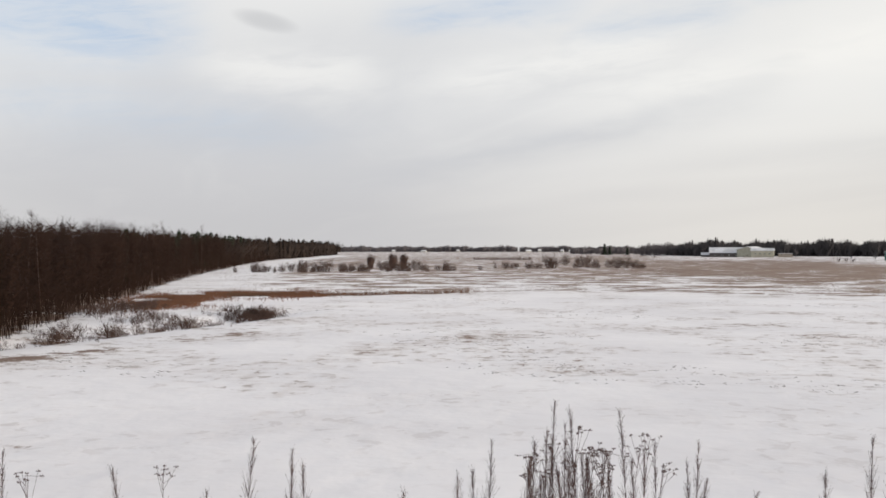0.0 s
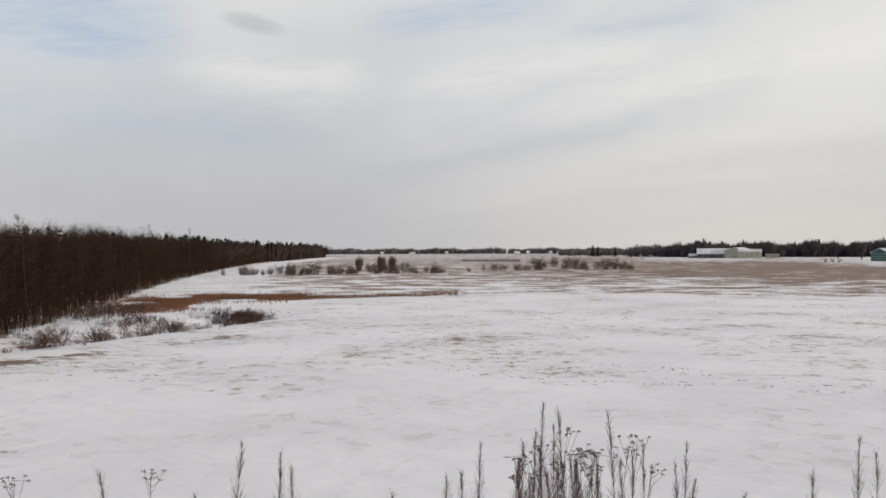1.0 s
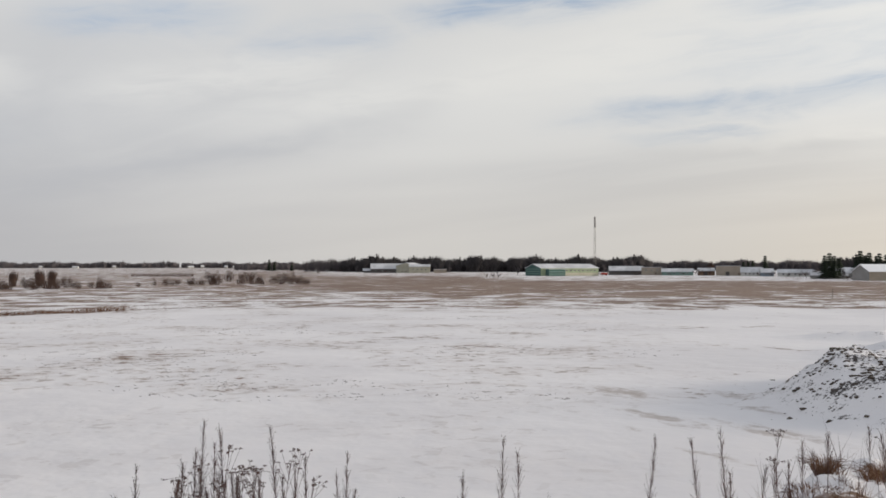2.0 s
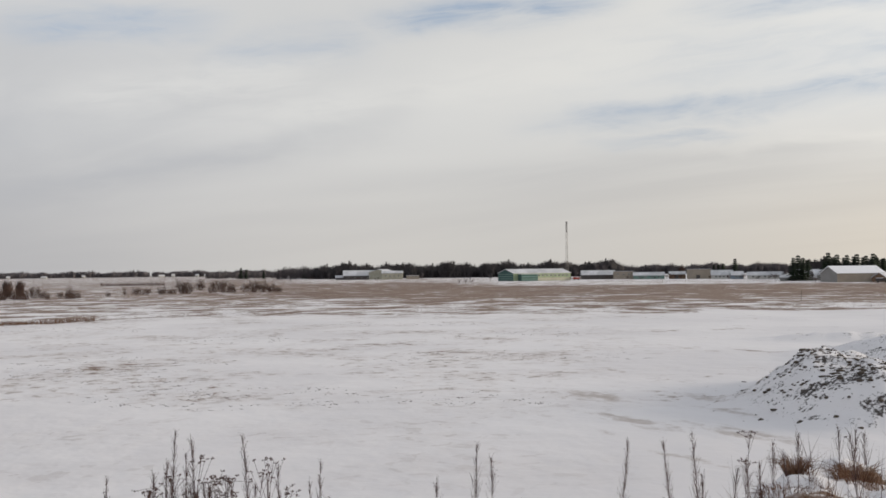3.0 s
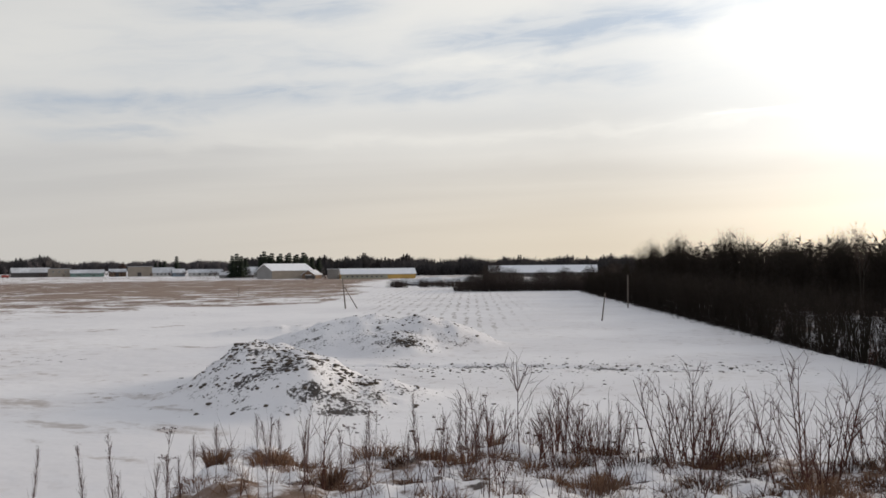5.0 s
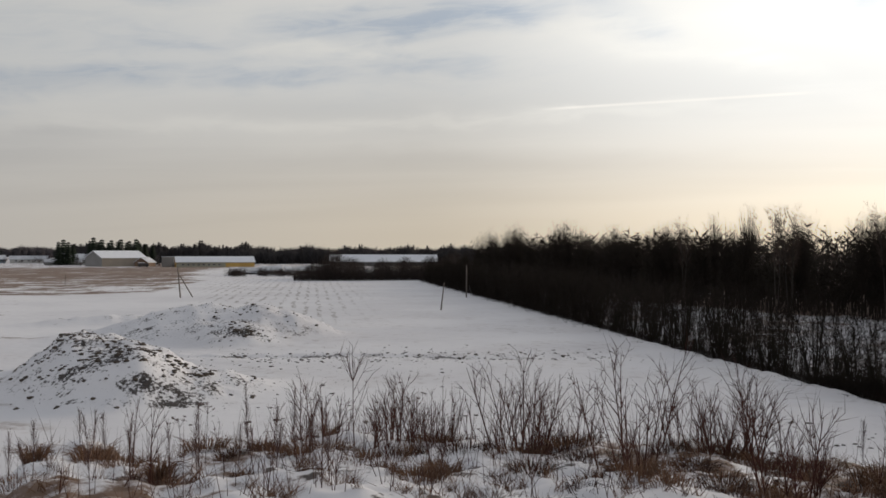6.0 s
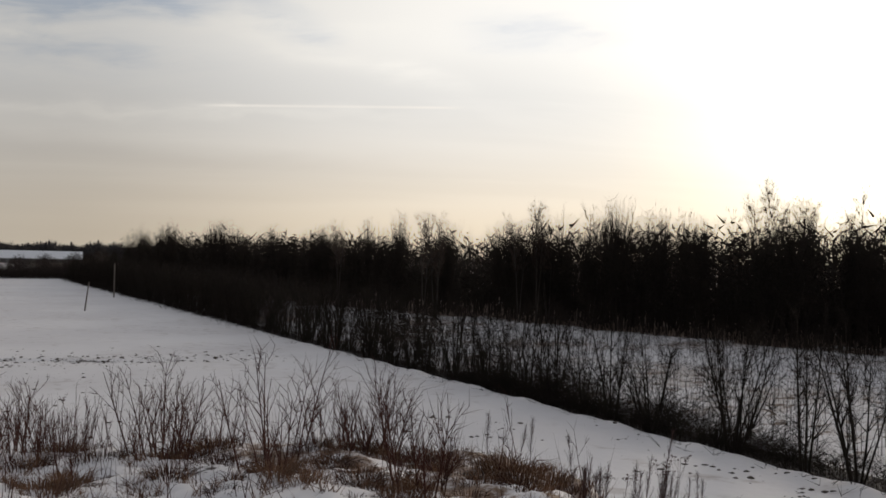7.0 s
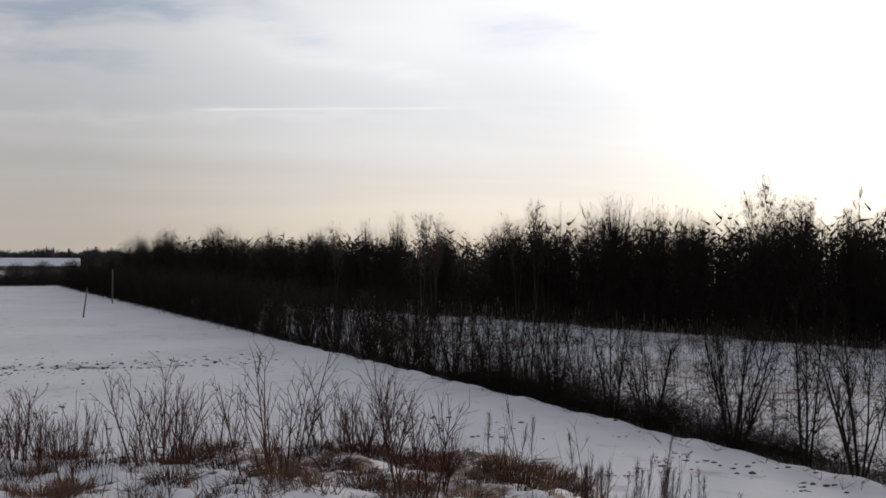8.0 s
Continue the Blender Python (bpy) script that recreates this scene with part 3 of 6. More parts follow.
def grass_cover(x, y):
    """How thinly the snow lies: 0 white, 1 bare dry grass."""
    r = np.hypot(x, y)
    az = np.degrees(np.arctan2(x, y))
    az_k = np.array([-30.0, -12, -5, 0, 7, 14, 24, 34, 40, 46, 50])
    near = np.interp(az, az_k, [190.0, 168, 166, 174, 182, 180, 174, 178, 188, 194, 300])
    g = 0.60 * sm(r, near - 4, near + 6) + 0.07 * sm(r, near + 35, near + 110) + 0.06 * sm(az, 8, 22) * sm(r, near + 30, near + 90)
    g = g + 0.07 * wob(x, y, 0.022, 7) * sm(r, near + 10, near + 40)
    g = g + 0.12 * sm(r, near + 60, near + 170) * sm(az, 2, 16) + 0.09 * sm(r, near + 40, near + 200)
    g = g - 0.50 * sm(r, 470, 540) * sm(az, 20, 26) * (1 - sm(az, 44, 47)) - 0.35 * sm(r, 600, 760) * sm(az, 10, 14) * (1 - sm(az, 20, 26)) - 0.10 * sm(r, 800, 1200)
    g = (g - 0.06 * sm(r, near, near + 8) * (1 - sm(az, 4, 14))) * (1 - sm(az, 47, 51)) * (1 - sm(birch_wood(x, y), -32, -16))
    field_r = sm(az, 46.5, 49) * (1 - sm(az, 60, 64))
    g = g + field_r * 0.55 * sm(r, 430, 520)
    # thin places in the near snow
    g = np.maximum(g, 0.22 * np.exp(-((r - 76) / 12) ** 2) * sm(az, -4, 3) * (1 - sm(az, 17, 24)) + 0.10 * sm(r, 34, 60) * (1 - sm(az, 40, 48)))
    g = np.maximum(g, 0.24 * np.exp(-((r - 108) / 30) ** 2) * sm(az, 2, 8) * (1 - sm(az, 24, 30)))
    # stubble by the brushy ditch, and the brush in it
    dd = left_ditch(x, y)
    side = sm(-az, 8, 11)
    g = np.maximum(g, side * 0.40 * np.exp(-((dd - 11) / 5) ** 2) * (1 - sm(r, 110, 125)))
    g = np.maximum(g, side * (0.40 + 0.16 * wob(x, y, 0.3, 2)) * np.exp(-((dd + 0.5) / 5.5) ** 4) * (1 - sm(r, 120, 130)))
    g = np.maximum(g, np.maximum(bump_at(x, y, -42, 148, 15, 5, 104, 0.95), bump_at(x, y, -32, 172, 12, 8, 10, 0.9)))
    # litter under the woods; before them, dead grass that also paints in their shade
    past, run = hedge_side(x, y)
    g = np.maximum(g, (0.10 + 0.30 * sm(run, 22, 80)) * sm(past, 3, 7))
    g = np.maximum(g, 0.9 * sm(past, 42 - 34 * sm(run, 10, 205), 49 - 34 * sm(run, 10, 205)))
    g = np.maximum(g, 0.95 * sm(birch_wood(x, y), -3, 2))
    # the bank
    edge, _ = rim(az)
    g = np.maximum(g, (0.47 + 0.03 * sm(az, 56, 62)) * (r < edge + 4) * sm(az, 30, 45))
    return np.clip(g, 0, 1)


def birch_wood(x, y):
    """Distance inside the edge of the dark wood that runs away along one side of the field."""
    ye = np.array([-200.0, 60, 89, 109, 146, 199, 281, 444, 655, 1250, 1300])
    xe = np.array([-30.0, -34, -40.5, -43.5, -50, -60, -74, -96, -120, -141, -900])
    return np.interp(y, ye, xe) - x


def strip_off(x, y):
    """Distance across the churned strip that runs from (58, 52) to (73, 22)."""
    return (x - 58.6) * 0.90 + (y - 51.0) * 0.436 - 0.8 * np.sin(y * 0.35)


# earth blown over the snow beside the heaps: middle, half sizes, turn, share
GRIT = [(31.6, 54.0, 3.6, 1.7, 86, 1.0), (27.8, 45.0, 4.0, 1.1, 95, 0.95), (24.9, 41.3, 1.5, 0.5, 90, 0.6), (41.6, 58.0, 3.4, 1.0, 80, 0.6), (36.8, 50.4, 4.4, 1.0, 84, 0.85), (30.6, 39.0, 4.2, 1.2, 100, 0.95), (24.7, 34.4, 2.6, 0.5, 100, 0.8),
        (58.8, 83.0, 7.5, 1.8, 90, 0.55), (50.2, 87.8, 6.0, 1.6, 95, 0.45), (34.2, 44.8, 3.0, 0.8, 95, 0.7),
        (37.6, -5.6, 2.0, 0.9, 70, 0.6), (34.6, -3.2, 3.0, 0.7, 85, 0.5), (39.6, -3.2, 1.4, 0.8, 80, 0.5), (36.2, -9.4, 1.4, 0.8, 80, 0.6), (38.4, 0.6, 2.6, 0.8, 80, 0.45), (42.6, -1.4, 2.4, 0.6, 60, 0.4), (33.0, 1.0, 3.0, 1.0, 85, 0.5)]


def soil_cover(x, y):
    """Bare earth on the heaps and along the churned strip."""
    h = heaps(x, y)
    s = (0.40 + 0.13 * wob(x, y, 0.6, 2)) * sm(h, 0.12, 0.5)
    for cx, cy, rx, ry, turn, k in ((38.0, 36.2, 3.4, 1.1, -43, 0.66), (36.4, 40.8, 1.8, 1.0, -40, 0.62), (43.4, 43.2, 3.2, 0.6, 44, 0.56), (46.6, 52.0, 3.4, 1.0, 50, 0.66), (40.0, 43.0, 5.0, 1.0, -48, 0.62), (38.2, 34.8, 2.6, 0.8, -30, 0.72), (67.4, 54.4, 2.2, 1.6, -38, 0.74),
                                    (63.5, 51.8, 2.0, 1.0, -40, 0.55), (75.0, 61.5, 5.0, 1.3, -40, 0.58)):
        s = np.maximum(s, k * bump_at(x, y, cx, cy, rx, ry, turn, 1.0))
    so = strip_off(x, y)
    s = np.maximum(s, (0.46 * np.exp(-((so + 0.2) / 1.1) ** 2) + 0.30 * np.exp(-((so + 1.5) / 3.2) ** 2)) * (0.8 + 0.5 * wob(x, y, 0.55, 6)) * sm(x, 52, 58) * (1 - 0.6 * sm(x, 66, 74)))
    r = np.hypot(x, y)
    az = np.degrees(np.arctan2(x, y))
    s = np.maximum(s, (0.26 + 0.08 * wob(x, y, 0.5, 1)) * sm(az, 40, 46) * (1 - sm(az, 64, 76)) * sm(r, 34, 48) * (1 - sm(r, 74, 92)))
    s = np.maximum(s, (0.27 + 0.14 * wob(x, y, 0.8, 5)) * sm(az, 76, 84) * (r > 12) * (1 - 0.4 * sm(r, 27, 36)) * (1 - sm(r, 50, 58)))
    edge, _ez = rim(az)
    s = np.maximum(s, (0.30 + 0.20 * sm(wob(x, y, 0.9, 3), 0.0, 0.5)) * (r < edge + 1) * (0.75 * sm(r, 7.0, 9.0) + 0.25 * sm(r, edge - 5, edge - 3)) * sm(az, 42, 54) * (1 - sm(az, 88, 93)))
    past, _run = hedge_side(x, y)
    s = np.maximum(s, 0.9 * sm(past, -0.3, 0.7) * (1 - sm(past, 2.5, 5)))
    return np.clip(s, 0, 1)


def grit_cover(x, y):
    """How thickly earth has blown over the snow."""
    g = 0
    for cx, cy, rx, ry, turn, k in GRIT:
        g = np.maximum(g, k * bump_at(x, y, cx, cy, rx, ry, turn, 1.0))
    return g


def thin_or_shaded_snow(x, y):
    """A faint veil of dead grass under the near field's snow; past the hedge, painted shade."""
    r = np.hypot(x, y)
    az = np.degrees(np.arctan2(x, y))
    t = 0.35 * sm(r, 25, 50) + 0.65 * sm(r, 55, 75)
    t = t * (1 - sm(az, 26, 38)) + 0.35 * sm(r, 40, 60) * sm(az, 46, 52)
    t = t * (1 - 0.5 * np.exp(-((r - 150) / 22) ** 2))
    past, _run = hedge_side(x, y)
    # past the hedge the veil is thickened to paint in the wood's shade
    t = t + 1.6 * sm(past, 3, 6)
    # two pairs of old wheel marks
    for x0, y0, x1, y1 in ((-12.6, 51.5, -11.7, 66), (-11.4, 52.5, -10.6, 64), (-8.4, 46, -9.2, 61), (-7.3, 50, -8.1, 60)):
        ln = math.hypot(x1 - x0, y1 - y0)
        off = ((x - x0) * (y1 - y0) - (y - y0) * (x1 - x0)) / ln + 0.25 * np.sin((y - y0) * 0.3)
        t = t + 1.1 * np.exp(-(off / 0.30) ** 2) * sm(y, y0, y0 + 2) * (1 - sm(y, y1 - 2, y1))
    return t


def build_ground():
    fine = np.concatenate([np.arange(-30, 36, 0.5), np.arange(36, 58, 0.25), np.arange(58, 112.01, 0.5)])
    coarse = np.arange(114, 330, 4.0)
    azs = np.radians(np.concatenate([fine, coarse]))
    rad = [0.6]
    while rad[-1] < 4600:
        s = rad[-1]
        rad.append(s + max(0.16, s * (0.014 if s < 44 else 0.0058 if s < 100 else 0.012 if s < 130 else 0.03 if s < 500 else 0.08)))
    rad = np.array(rad)
    R, A = np.meshgrid(rad, azs, indexing="ij")
    X, Y = R * np.sin(A), R * np.cos(A)
    Z = land(X, Y)
    V = np.concatenate([[[0, 0, float(land(0.0, 0.01))]], np.stack([X, Y, Z], axis=-1).reshape(-1, 3)])
    nr, na = R.shape
    i, j = np.meshgrid(np.arange(nr - 1), np.arange(na), indexing="ij")
    k = (j + 1) % na
    Q = np.stack([1 + i * na + j, 1 + i * na + k, 1 + (i + 1) * na + k, 1 + (i + 1) * na + j], axis=-1).reshape(-1, 4)
    j = np.arange(na)
    T = np.stack([np.zeros(na, int), 1 + (j + 1) % na, 1 + j], axis=-1)
    me = mesh("ground", V, T, Q, M_GROUND, True)
    x, y = V[:, 0], V[:, 1]
    az, r = np.degrees(np.arctan2(x, y)), np.hypot(x, y)
    rows = sm(az, 47.5, 50.5) * (1 - sm(az, 55.0, 59.5)) * sm(r, 100, 125) * (1 - 0.5 * sm(r, 200, 300)) * (1 - sm(r, 290, 330))
    for name, vals in (("grass", grass_cover(x, y)), ("soil", soil_cover(x, y)), ("rows", rows), ("thin", thin_or_shaded_snow(x, y)), ("grit", grit_cover(x, y))):
        at = me.attributes.new(name, "FLOAT", "POINT")
        at.data.foreach_set("value", np.asarray(vals, dtype=np.float32))
    return tagged(new("ground", me), "open winter field under thin snow with dry grass showing through", "field", kind="structure")


build_ground()


# ---- woods ----
def rods(seed, **kw):
    both = branch_tree(seed, **kw)
    return bundle([w for b in both for w in b[0]], [w for b in both for w in b[1]])


def spruce_rods(seed, tiers=9, arms=7):
    """A far spruce: a pole and tiers of drooping boughs, one metre tall."""
    rng = np.random.default_rng(seed)
    trunk, out = [(0, 0, -0.02, 0, 0, 1.0, 0.018, 0.004)], []
    for i in range(tiers):
        z = 0.10 + 0.88 * i / tiers
        ln = 0.22 * (1 - z) ** 0.8 + 0.02
        for a in range(arms):
            t = 2 * math.pi * (a + rng.random()) / arms
            l2 = ln * rng.uniform(0.7, 1.2)
            out.append((0, 0, z + 0.03, l2 * math.cos(t), l2 * math.sin(t), z - 0.35 * l2, 0.045, 0.008))
    return bundle(trunk, out)


FAR_DECID = [rods(50 + i, height=1.0, stems=2, lean=0.12, r=0.02, first=0.25, boughs=9, bough=0.42, twigs=4, twig=0.18, thin=0.014, angle=38, steps=3, bsteps=1) for i in range(5)]
FAR_SPRUCE = [spruce_rods(80 + i, 10, 7) for i in range(4)]
FAR_LOW = [rods(60 + i, height=1.0, stems=2, lean=0.25, r=0.03, first=0.2, boughs=7, bough=0.46, twigs=4, twig=0.22, thin=0.020, angle=42, steps=2, bsteps=1) for i in range(4)]
NEAR_DECID = [rods(20 + i, height=10.8, stems=1 + i % 2, lean=0.06, r=0.10, first=0.22, boughs=32 // (1 + i % 2), bough=0.24, twigs=20, twig=0.80, thin=0.0135, angle=36, steps=8, bsteps=2, rise=0.06, dome=True, fork=(20, 60)) for i in range(8)]
THICKET = [rods(30 + i, height=3.0, stems=6, lean=0.4, r=0.03, first=0.2, boughs=3, bough=0.38, twigs=4, twig=0.6, thin=0.020, angle=30, steps=3, bsteps=1) for i in range(4)]


def clump_rods(seed, n=30):
    """A far bare crown, one metre tall: a fan of coarse boughs from low on a short stem."""
    rng = np.random.default_rng(seed)
    out = []
    for _ in range(n):
        a, z = rng.uniform(0, 6.283), rng.uniform(0.0, 0.45)
        w = 0.46 * math.sqrt(rng.random())
        x0 = rng.normal(0, 0.12)
        out.append((x0, rng.normal(0, 0.12), z - 0.05, x0 + w * math.cos(a), w * math.sin(a), rng.uniform(0.72, 1.0) * (1 - 1.1 * w * w), 0.062, 0.0))
    return bundle([(0, 0, -0.02, 0, 0, 0.6, 0.05, 0.02)], out)


def crown_rods(seed, h=11.0, w=1.9, n=130, m=260):
    """A bare tree at the edge of the wood: a trunk, boughs rising to a domed crown, and fine twigs along them."""
    rng = np.random.default_rng(seed)
    boughs, fine = [], []
    lean = rng.normal(0, 0.25, 2)
    lobes = rng.normal(0, 0.45, (5, 2))
    for i in range(n):
        a, u = rng.uniform(0, 6.283), math.sqrt(rng.random())
        cx, cy = lean + lobes[i % 5]
        ex, ey = cx + w * u * math.cos(a) * rng.uniform(0.7, 1.1), cy + w * u * math.sin(a) * rng.uniform(0.7, 1.1)
        ez = h * (0.60 + 0.38 * math.sqrt(max(0.0, 1 - u * u))) * rng.uniform(0.90, 1.02)
        z0 = h * rng.uniform(0.22, 0.62)
        p0 = np.array([lean[0] * z0 / h + 0.18 * ex, lean[1] * z0 / h + 0.18 * ey, z0])
        p1 = np.array([ex, ey, max(ez, z0 + 1.0)])
        boughs.append((*p0, *p1, 0.026, 0.004))
        for _ in range(m // n):
            f = rng.uniform(0.45, 1.0)
            q = p0 + (p1 - p0) * f
            e = q + np.array([rng.normal(0, 0.32), rng.normal(0, 0.32), rng.uniform(0.15, 0.85)])
            fine.append((*q, *e, 0.013, 0.0))
    return bundle([(0, 0, -0.2, lean[0] * 0.6, lean[1] * 0.6, h * 0.62, 0.12, 0.05)], boughs + fine)


CROWNS = [crown_rods(220 + i, 11.0, (1.9, 1.5, 2.3, 1.7, 2.0)[i]) for i in range(5)]
FAR_CLUMP = [clump_rods(70 + i) for i in range(4)]


def stuff(name, places, protos, mat, label, category):
    V, T, Q = scatter(protos, places)
    return tagged(new(name, mesh(name, V, T, Q, mat)), label, category, kind="stuff")


def brush(name, seed, n, place, low, high, mat, label, twigs=3, start=0.05, thick=0.003, reach=1.6, stout=1.0):
    """A close stand of saplings and slanting twigs; place gives a foot for each, start the height at which the twigs begin."""
    rng = np.random.default_rng(seed)
    rods_ = []
    for _ in range(n):
        x, y, top = place(rng)
        h = rng.uniform(low, high) * top
        rods_.append((x, y, -0.2, x + rng.normal(0, 0.11) * h, y + rng.normal(0, 0.11) * h, h, stout * (0.010 + 0.004 * h * rng.uniform(0.4, 1.0)), 0.0))
        for _k in range(twigs):
            z = rng.uniform(start, 0.95) * h
            q = rng.uniform(0, 6.283)
            ln = rng.uniform(0.31, 1.0) * reach
            rods_.append((x, y, z, x + ln * 0.8 * math.cos(q), y + ln * 0.8 * math.sin(q), z + ln * rng.uniform(0.0, 0.9), 0.010 + thick * h, 0.0))
    V, T = spikes(rods_)
    tagged(new(name, mesh(name, V, T, None, mat)), label, "undergrowth", kind="stuff")


def wood_edge(run):
    """How far the wood stands back from the field edge; it closes on the hedge at its far end."""
    return 46.0 - 34 * sm(run, 10, 205)


def by_hedge(run, past):
    """A point by its way along the field edge and its distance past it."""
    return 36 + 0.818 * run + 0.575 * past, -11 + 0.575 * run - 0.818 * past


def wood_top(run):
    """How the crowns rise and fall along the edge of the wood."""
    return (1 + 0.19 * (1 - sm(run, 70, 140))) * (1 + 0.07 * math.sin(run * 0.31) + 0.06 * math.sin(run * 0.83 + 1)) * (1 + 0.12 * sm(run, 110, 180) - 0.55 * sm(run, 212, 266))


def right_wood():
    rng = np.random.default_rng(5)
    places, low = [], []
    for i in range(24):
        run = -34 + 300 * rng.random() ** 1.35
        depth = 0.5 + (12 if i % 2 else 40) * rng.random()
        tall = rng.uniform(0.84, 1.02) * wood_top(run)
        places.append((*by_hedge(run, wood_edge(run) + depth), 0, tall * (0.97 + 0.003 * depth), rng.uniform(0, 6.3), rng.integers(0, 8)))
    front = []
    run = -34.0
    while run < 262:
        tall = rng.choice([rng.uniform(0.95, 1.06), rng.uniform(1.03, 1.13), rng.uniform(1.13, 1.27)], p=[0.45, 0.40, 0.15])
        front.append((*by_hedge(run, wood_edge(run) + rng.uniform(0.5, 7)), 0, tall * wood_top(run), rng.uniform(0, 6.3), rng.integers(0, 5)))
        run += rng.uniform(1.3, 2.9) * (1 + 0.5 * sm(run, 90, 200))
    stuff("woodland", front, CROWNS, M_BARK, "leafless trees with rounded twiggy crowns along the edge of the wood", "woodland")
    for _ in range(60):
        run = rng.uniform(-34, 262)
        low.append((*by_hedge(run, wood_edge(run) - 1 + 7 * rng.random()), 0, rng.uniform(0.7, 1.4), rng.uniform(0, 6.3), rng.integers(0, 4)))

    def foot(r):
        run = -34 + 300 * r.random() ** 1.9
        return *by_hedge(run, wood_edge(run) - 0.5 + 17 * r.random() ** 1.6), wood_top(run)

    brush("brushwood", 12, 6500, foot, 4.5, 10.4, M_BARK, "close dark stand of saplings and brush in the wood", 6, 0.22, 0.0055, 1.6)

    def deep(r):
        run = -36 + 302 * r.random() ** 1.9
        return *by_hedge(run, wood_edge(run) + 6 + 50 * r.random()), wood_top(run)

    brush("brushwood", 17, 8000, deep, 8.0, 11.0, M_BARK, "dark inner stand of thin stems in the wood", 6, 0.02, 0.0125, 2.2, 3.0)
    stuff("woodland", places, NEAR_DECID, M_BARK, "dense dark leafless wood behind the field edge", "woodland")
    stuff("thicket", low, THICKET, M_BARK, "dark tangled undergrowth along the edge of the wood", "undergrowth")


def left_wood():
    rng = np.random.default_rng(6)
    places, low = [], []
    edge_y = [60, 89, 109, 146, 199, 281, 444, 655, 1250]
    edge_x = [-34.5, -41, -44, -50.5, -60.5, -74, -96, -120, -141]
    for _ in range(20):
        y = 60 + 640 * rng.random() ** 1.7
        x = np.interp(y, edge_y, edge_x) - 1.5 - 24 * rng.random() ** 1.7
        places.append((x, y, 0, rng.uniform(0.84, 1.0) * (1 + 0.22 * sm(y, 110, 190) + 0.14 * sm(y, 220, 420)), rng.uniform(0, 6.3), rng.integers(0, 8)))
    for _ in range(60):
        y = 70 + 380 * rng.random() ** 1.8
        low.append((np.interp(y, edge_y, edge_x) - 4 * rng.random() - 1, y, 0, rng.uniform(0.6, 1.2), rng.uniform(0, 6.3), rng.integers(0, 4)))

    def foot(r):
        y = 62 + 640 * r.random() ** 2.4
        return np.interp(y, edge_y, edge_x) + 1.5 - 15 * r.random() ** 1.4, y, 1.0 + 0.22 * sm(y, 110, 190) + 0.16 * sm(y, 220, 420)

    brush("brushwood", 13, 6500, foot, 3.5, 10.4, M_BARK_RED, "close red-brown stand of saplings in the wood", 6, 0.15, 0.0050, 1.6)

    def deep(r):
        y = 60 + 660 * r.random() ** 2.2
        return np.interp(y, edge_y, edge_x) - 10 - 26 * r.random(), y, 1.0 + 0.22 * sm(y, 110, 190) + 0.16 * sm(y, 220, 420)

    brush("brushwood", 19, 5200, deep, 8.0, 11.2, M_BARK_RED, "dark inner stand of thin stems in the brown wood", 6, 0.15, 0.0105, 2.0, 2.6)
    front, y = [], 64.0
    while y < 420:
        tall = rng.choice([rng.uniform(0.92, 1.02), rng.uniform(1.0, 1.10)], p=[0.75, 0.25])
        front.append((np.interp(y, edge_y, edge_x) - rng.uniform(1, 9), y, 0, tall * (1.13 + 0.09 * sm(y, 110, 190) + 0.14 * sm(y, 220, 420)), rng.uniform(0, 6.3), rng.integers(0, 5)))
        y += rng.uniform(1.4, 2.8) * (1 + 1.8 * sm(y, 120, 380))
    stuff("woodland", front, CROWNS, M_BARK_RED, "brown leafless trees with twiggy crowns along the edge of the wood", "woodland")
    stuff("woodland", places, NEAR_DECID, M_BARK_RED, "dense red-brown leafless wood at the edge of the snow", "woodland")
    stuff("thicket", low, THICKET, M_BARK_RED, "red-brown saplings along the edge of the wood", "undergrowth")
    tips = []
    for _ in range(70):
        y = 190 + 470 * rng.random() ** 0.8
        tips.append((np.interp(y, edge_y, edge_x) - 4 - 14 * rng.random(), y, 0, rng.uniform(10.5, 13.0) * (1 + 0.22 * sm(y, 190, 420)), rng.uniform(0, 6.3), rng.integers(0, 4)))
    stuff("spruces", tips, FAR_SPRUCE, M_NEEDLE, "dark spruces standing among the bare trees", "woodland")
    far = []
    for _ in range(560):
        y = rng.uniform(420, 1330)
        x = np.interp(y, edge_y, edge_x) - 3 - 60 * rng.random() ** 1.3
        far.append((x, y, 0, rng.uniform(11, 16) + 0.005 * (y - 420), rng.uniform(0, 6.3), rng.integers(0, 8)))
    stuff("woodland", far, FAR_CLUMP + FAR_SPRUCE, M_TWIG, "distant mixed wood with spruce tops", "woodland")


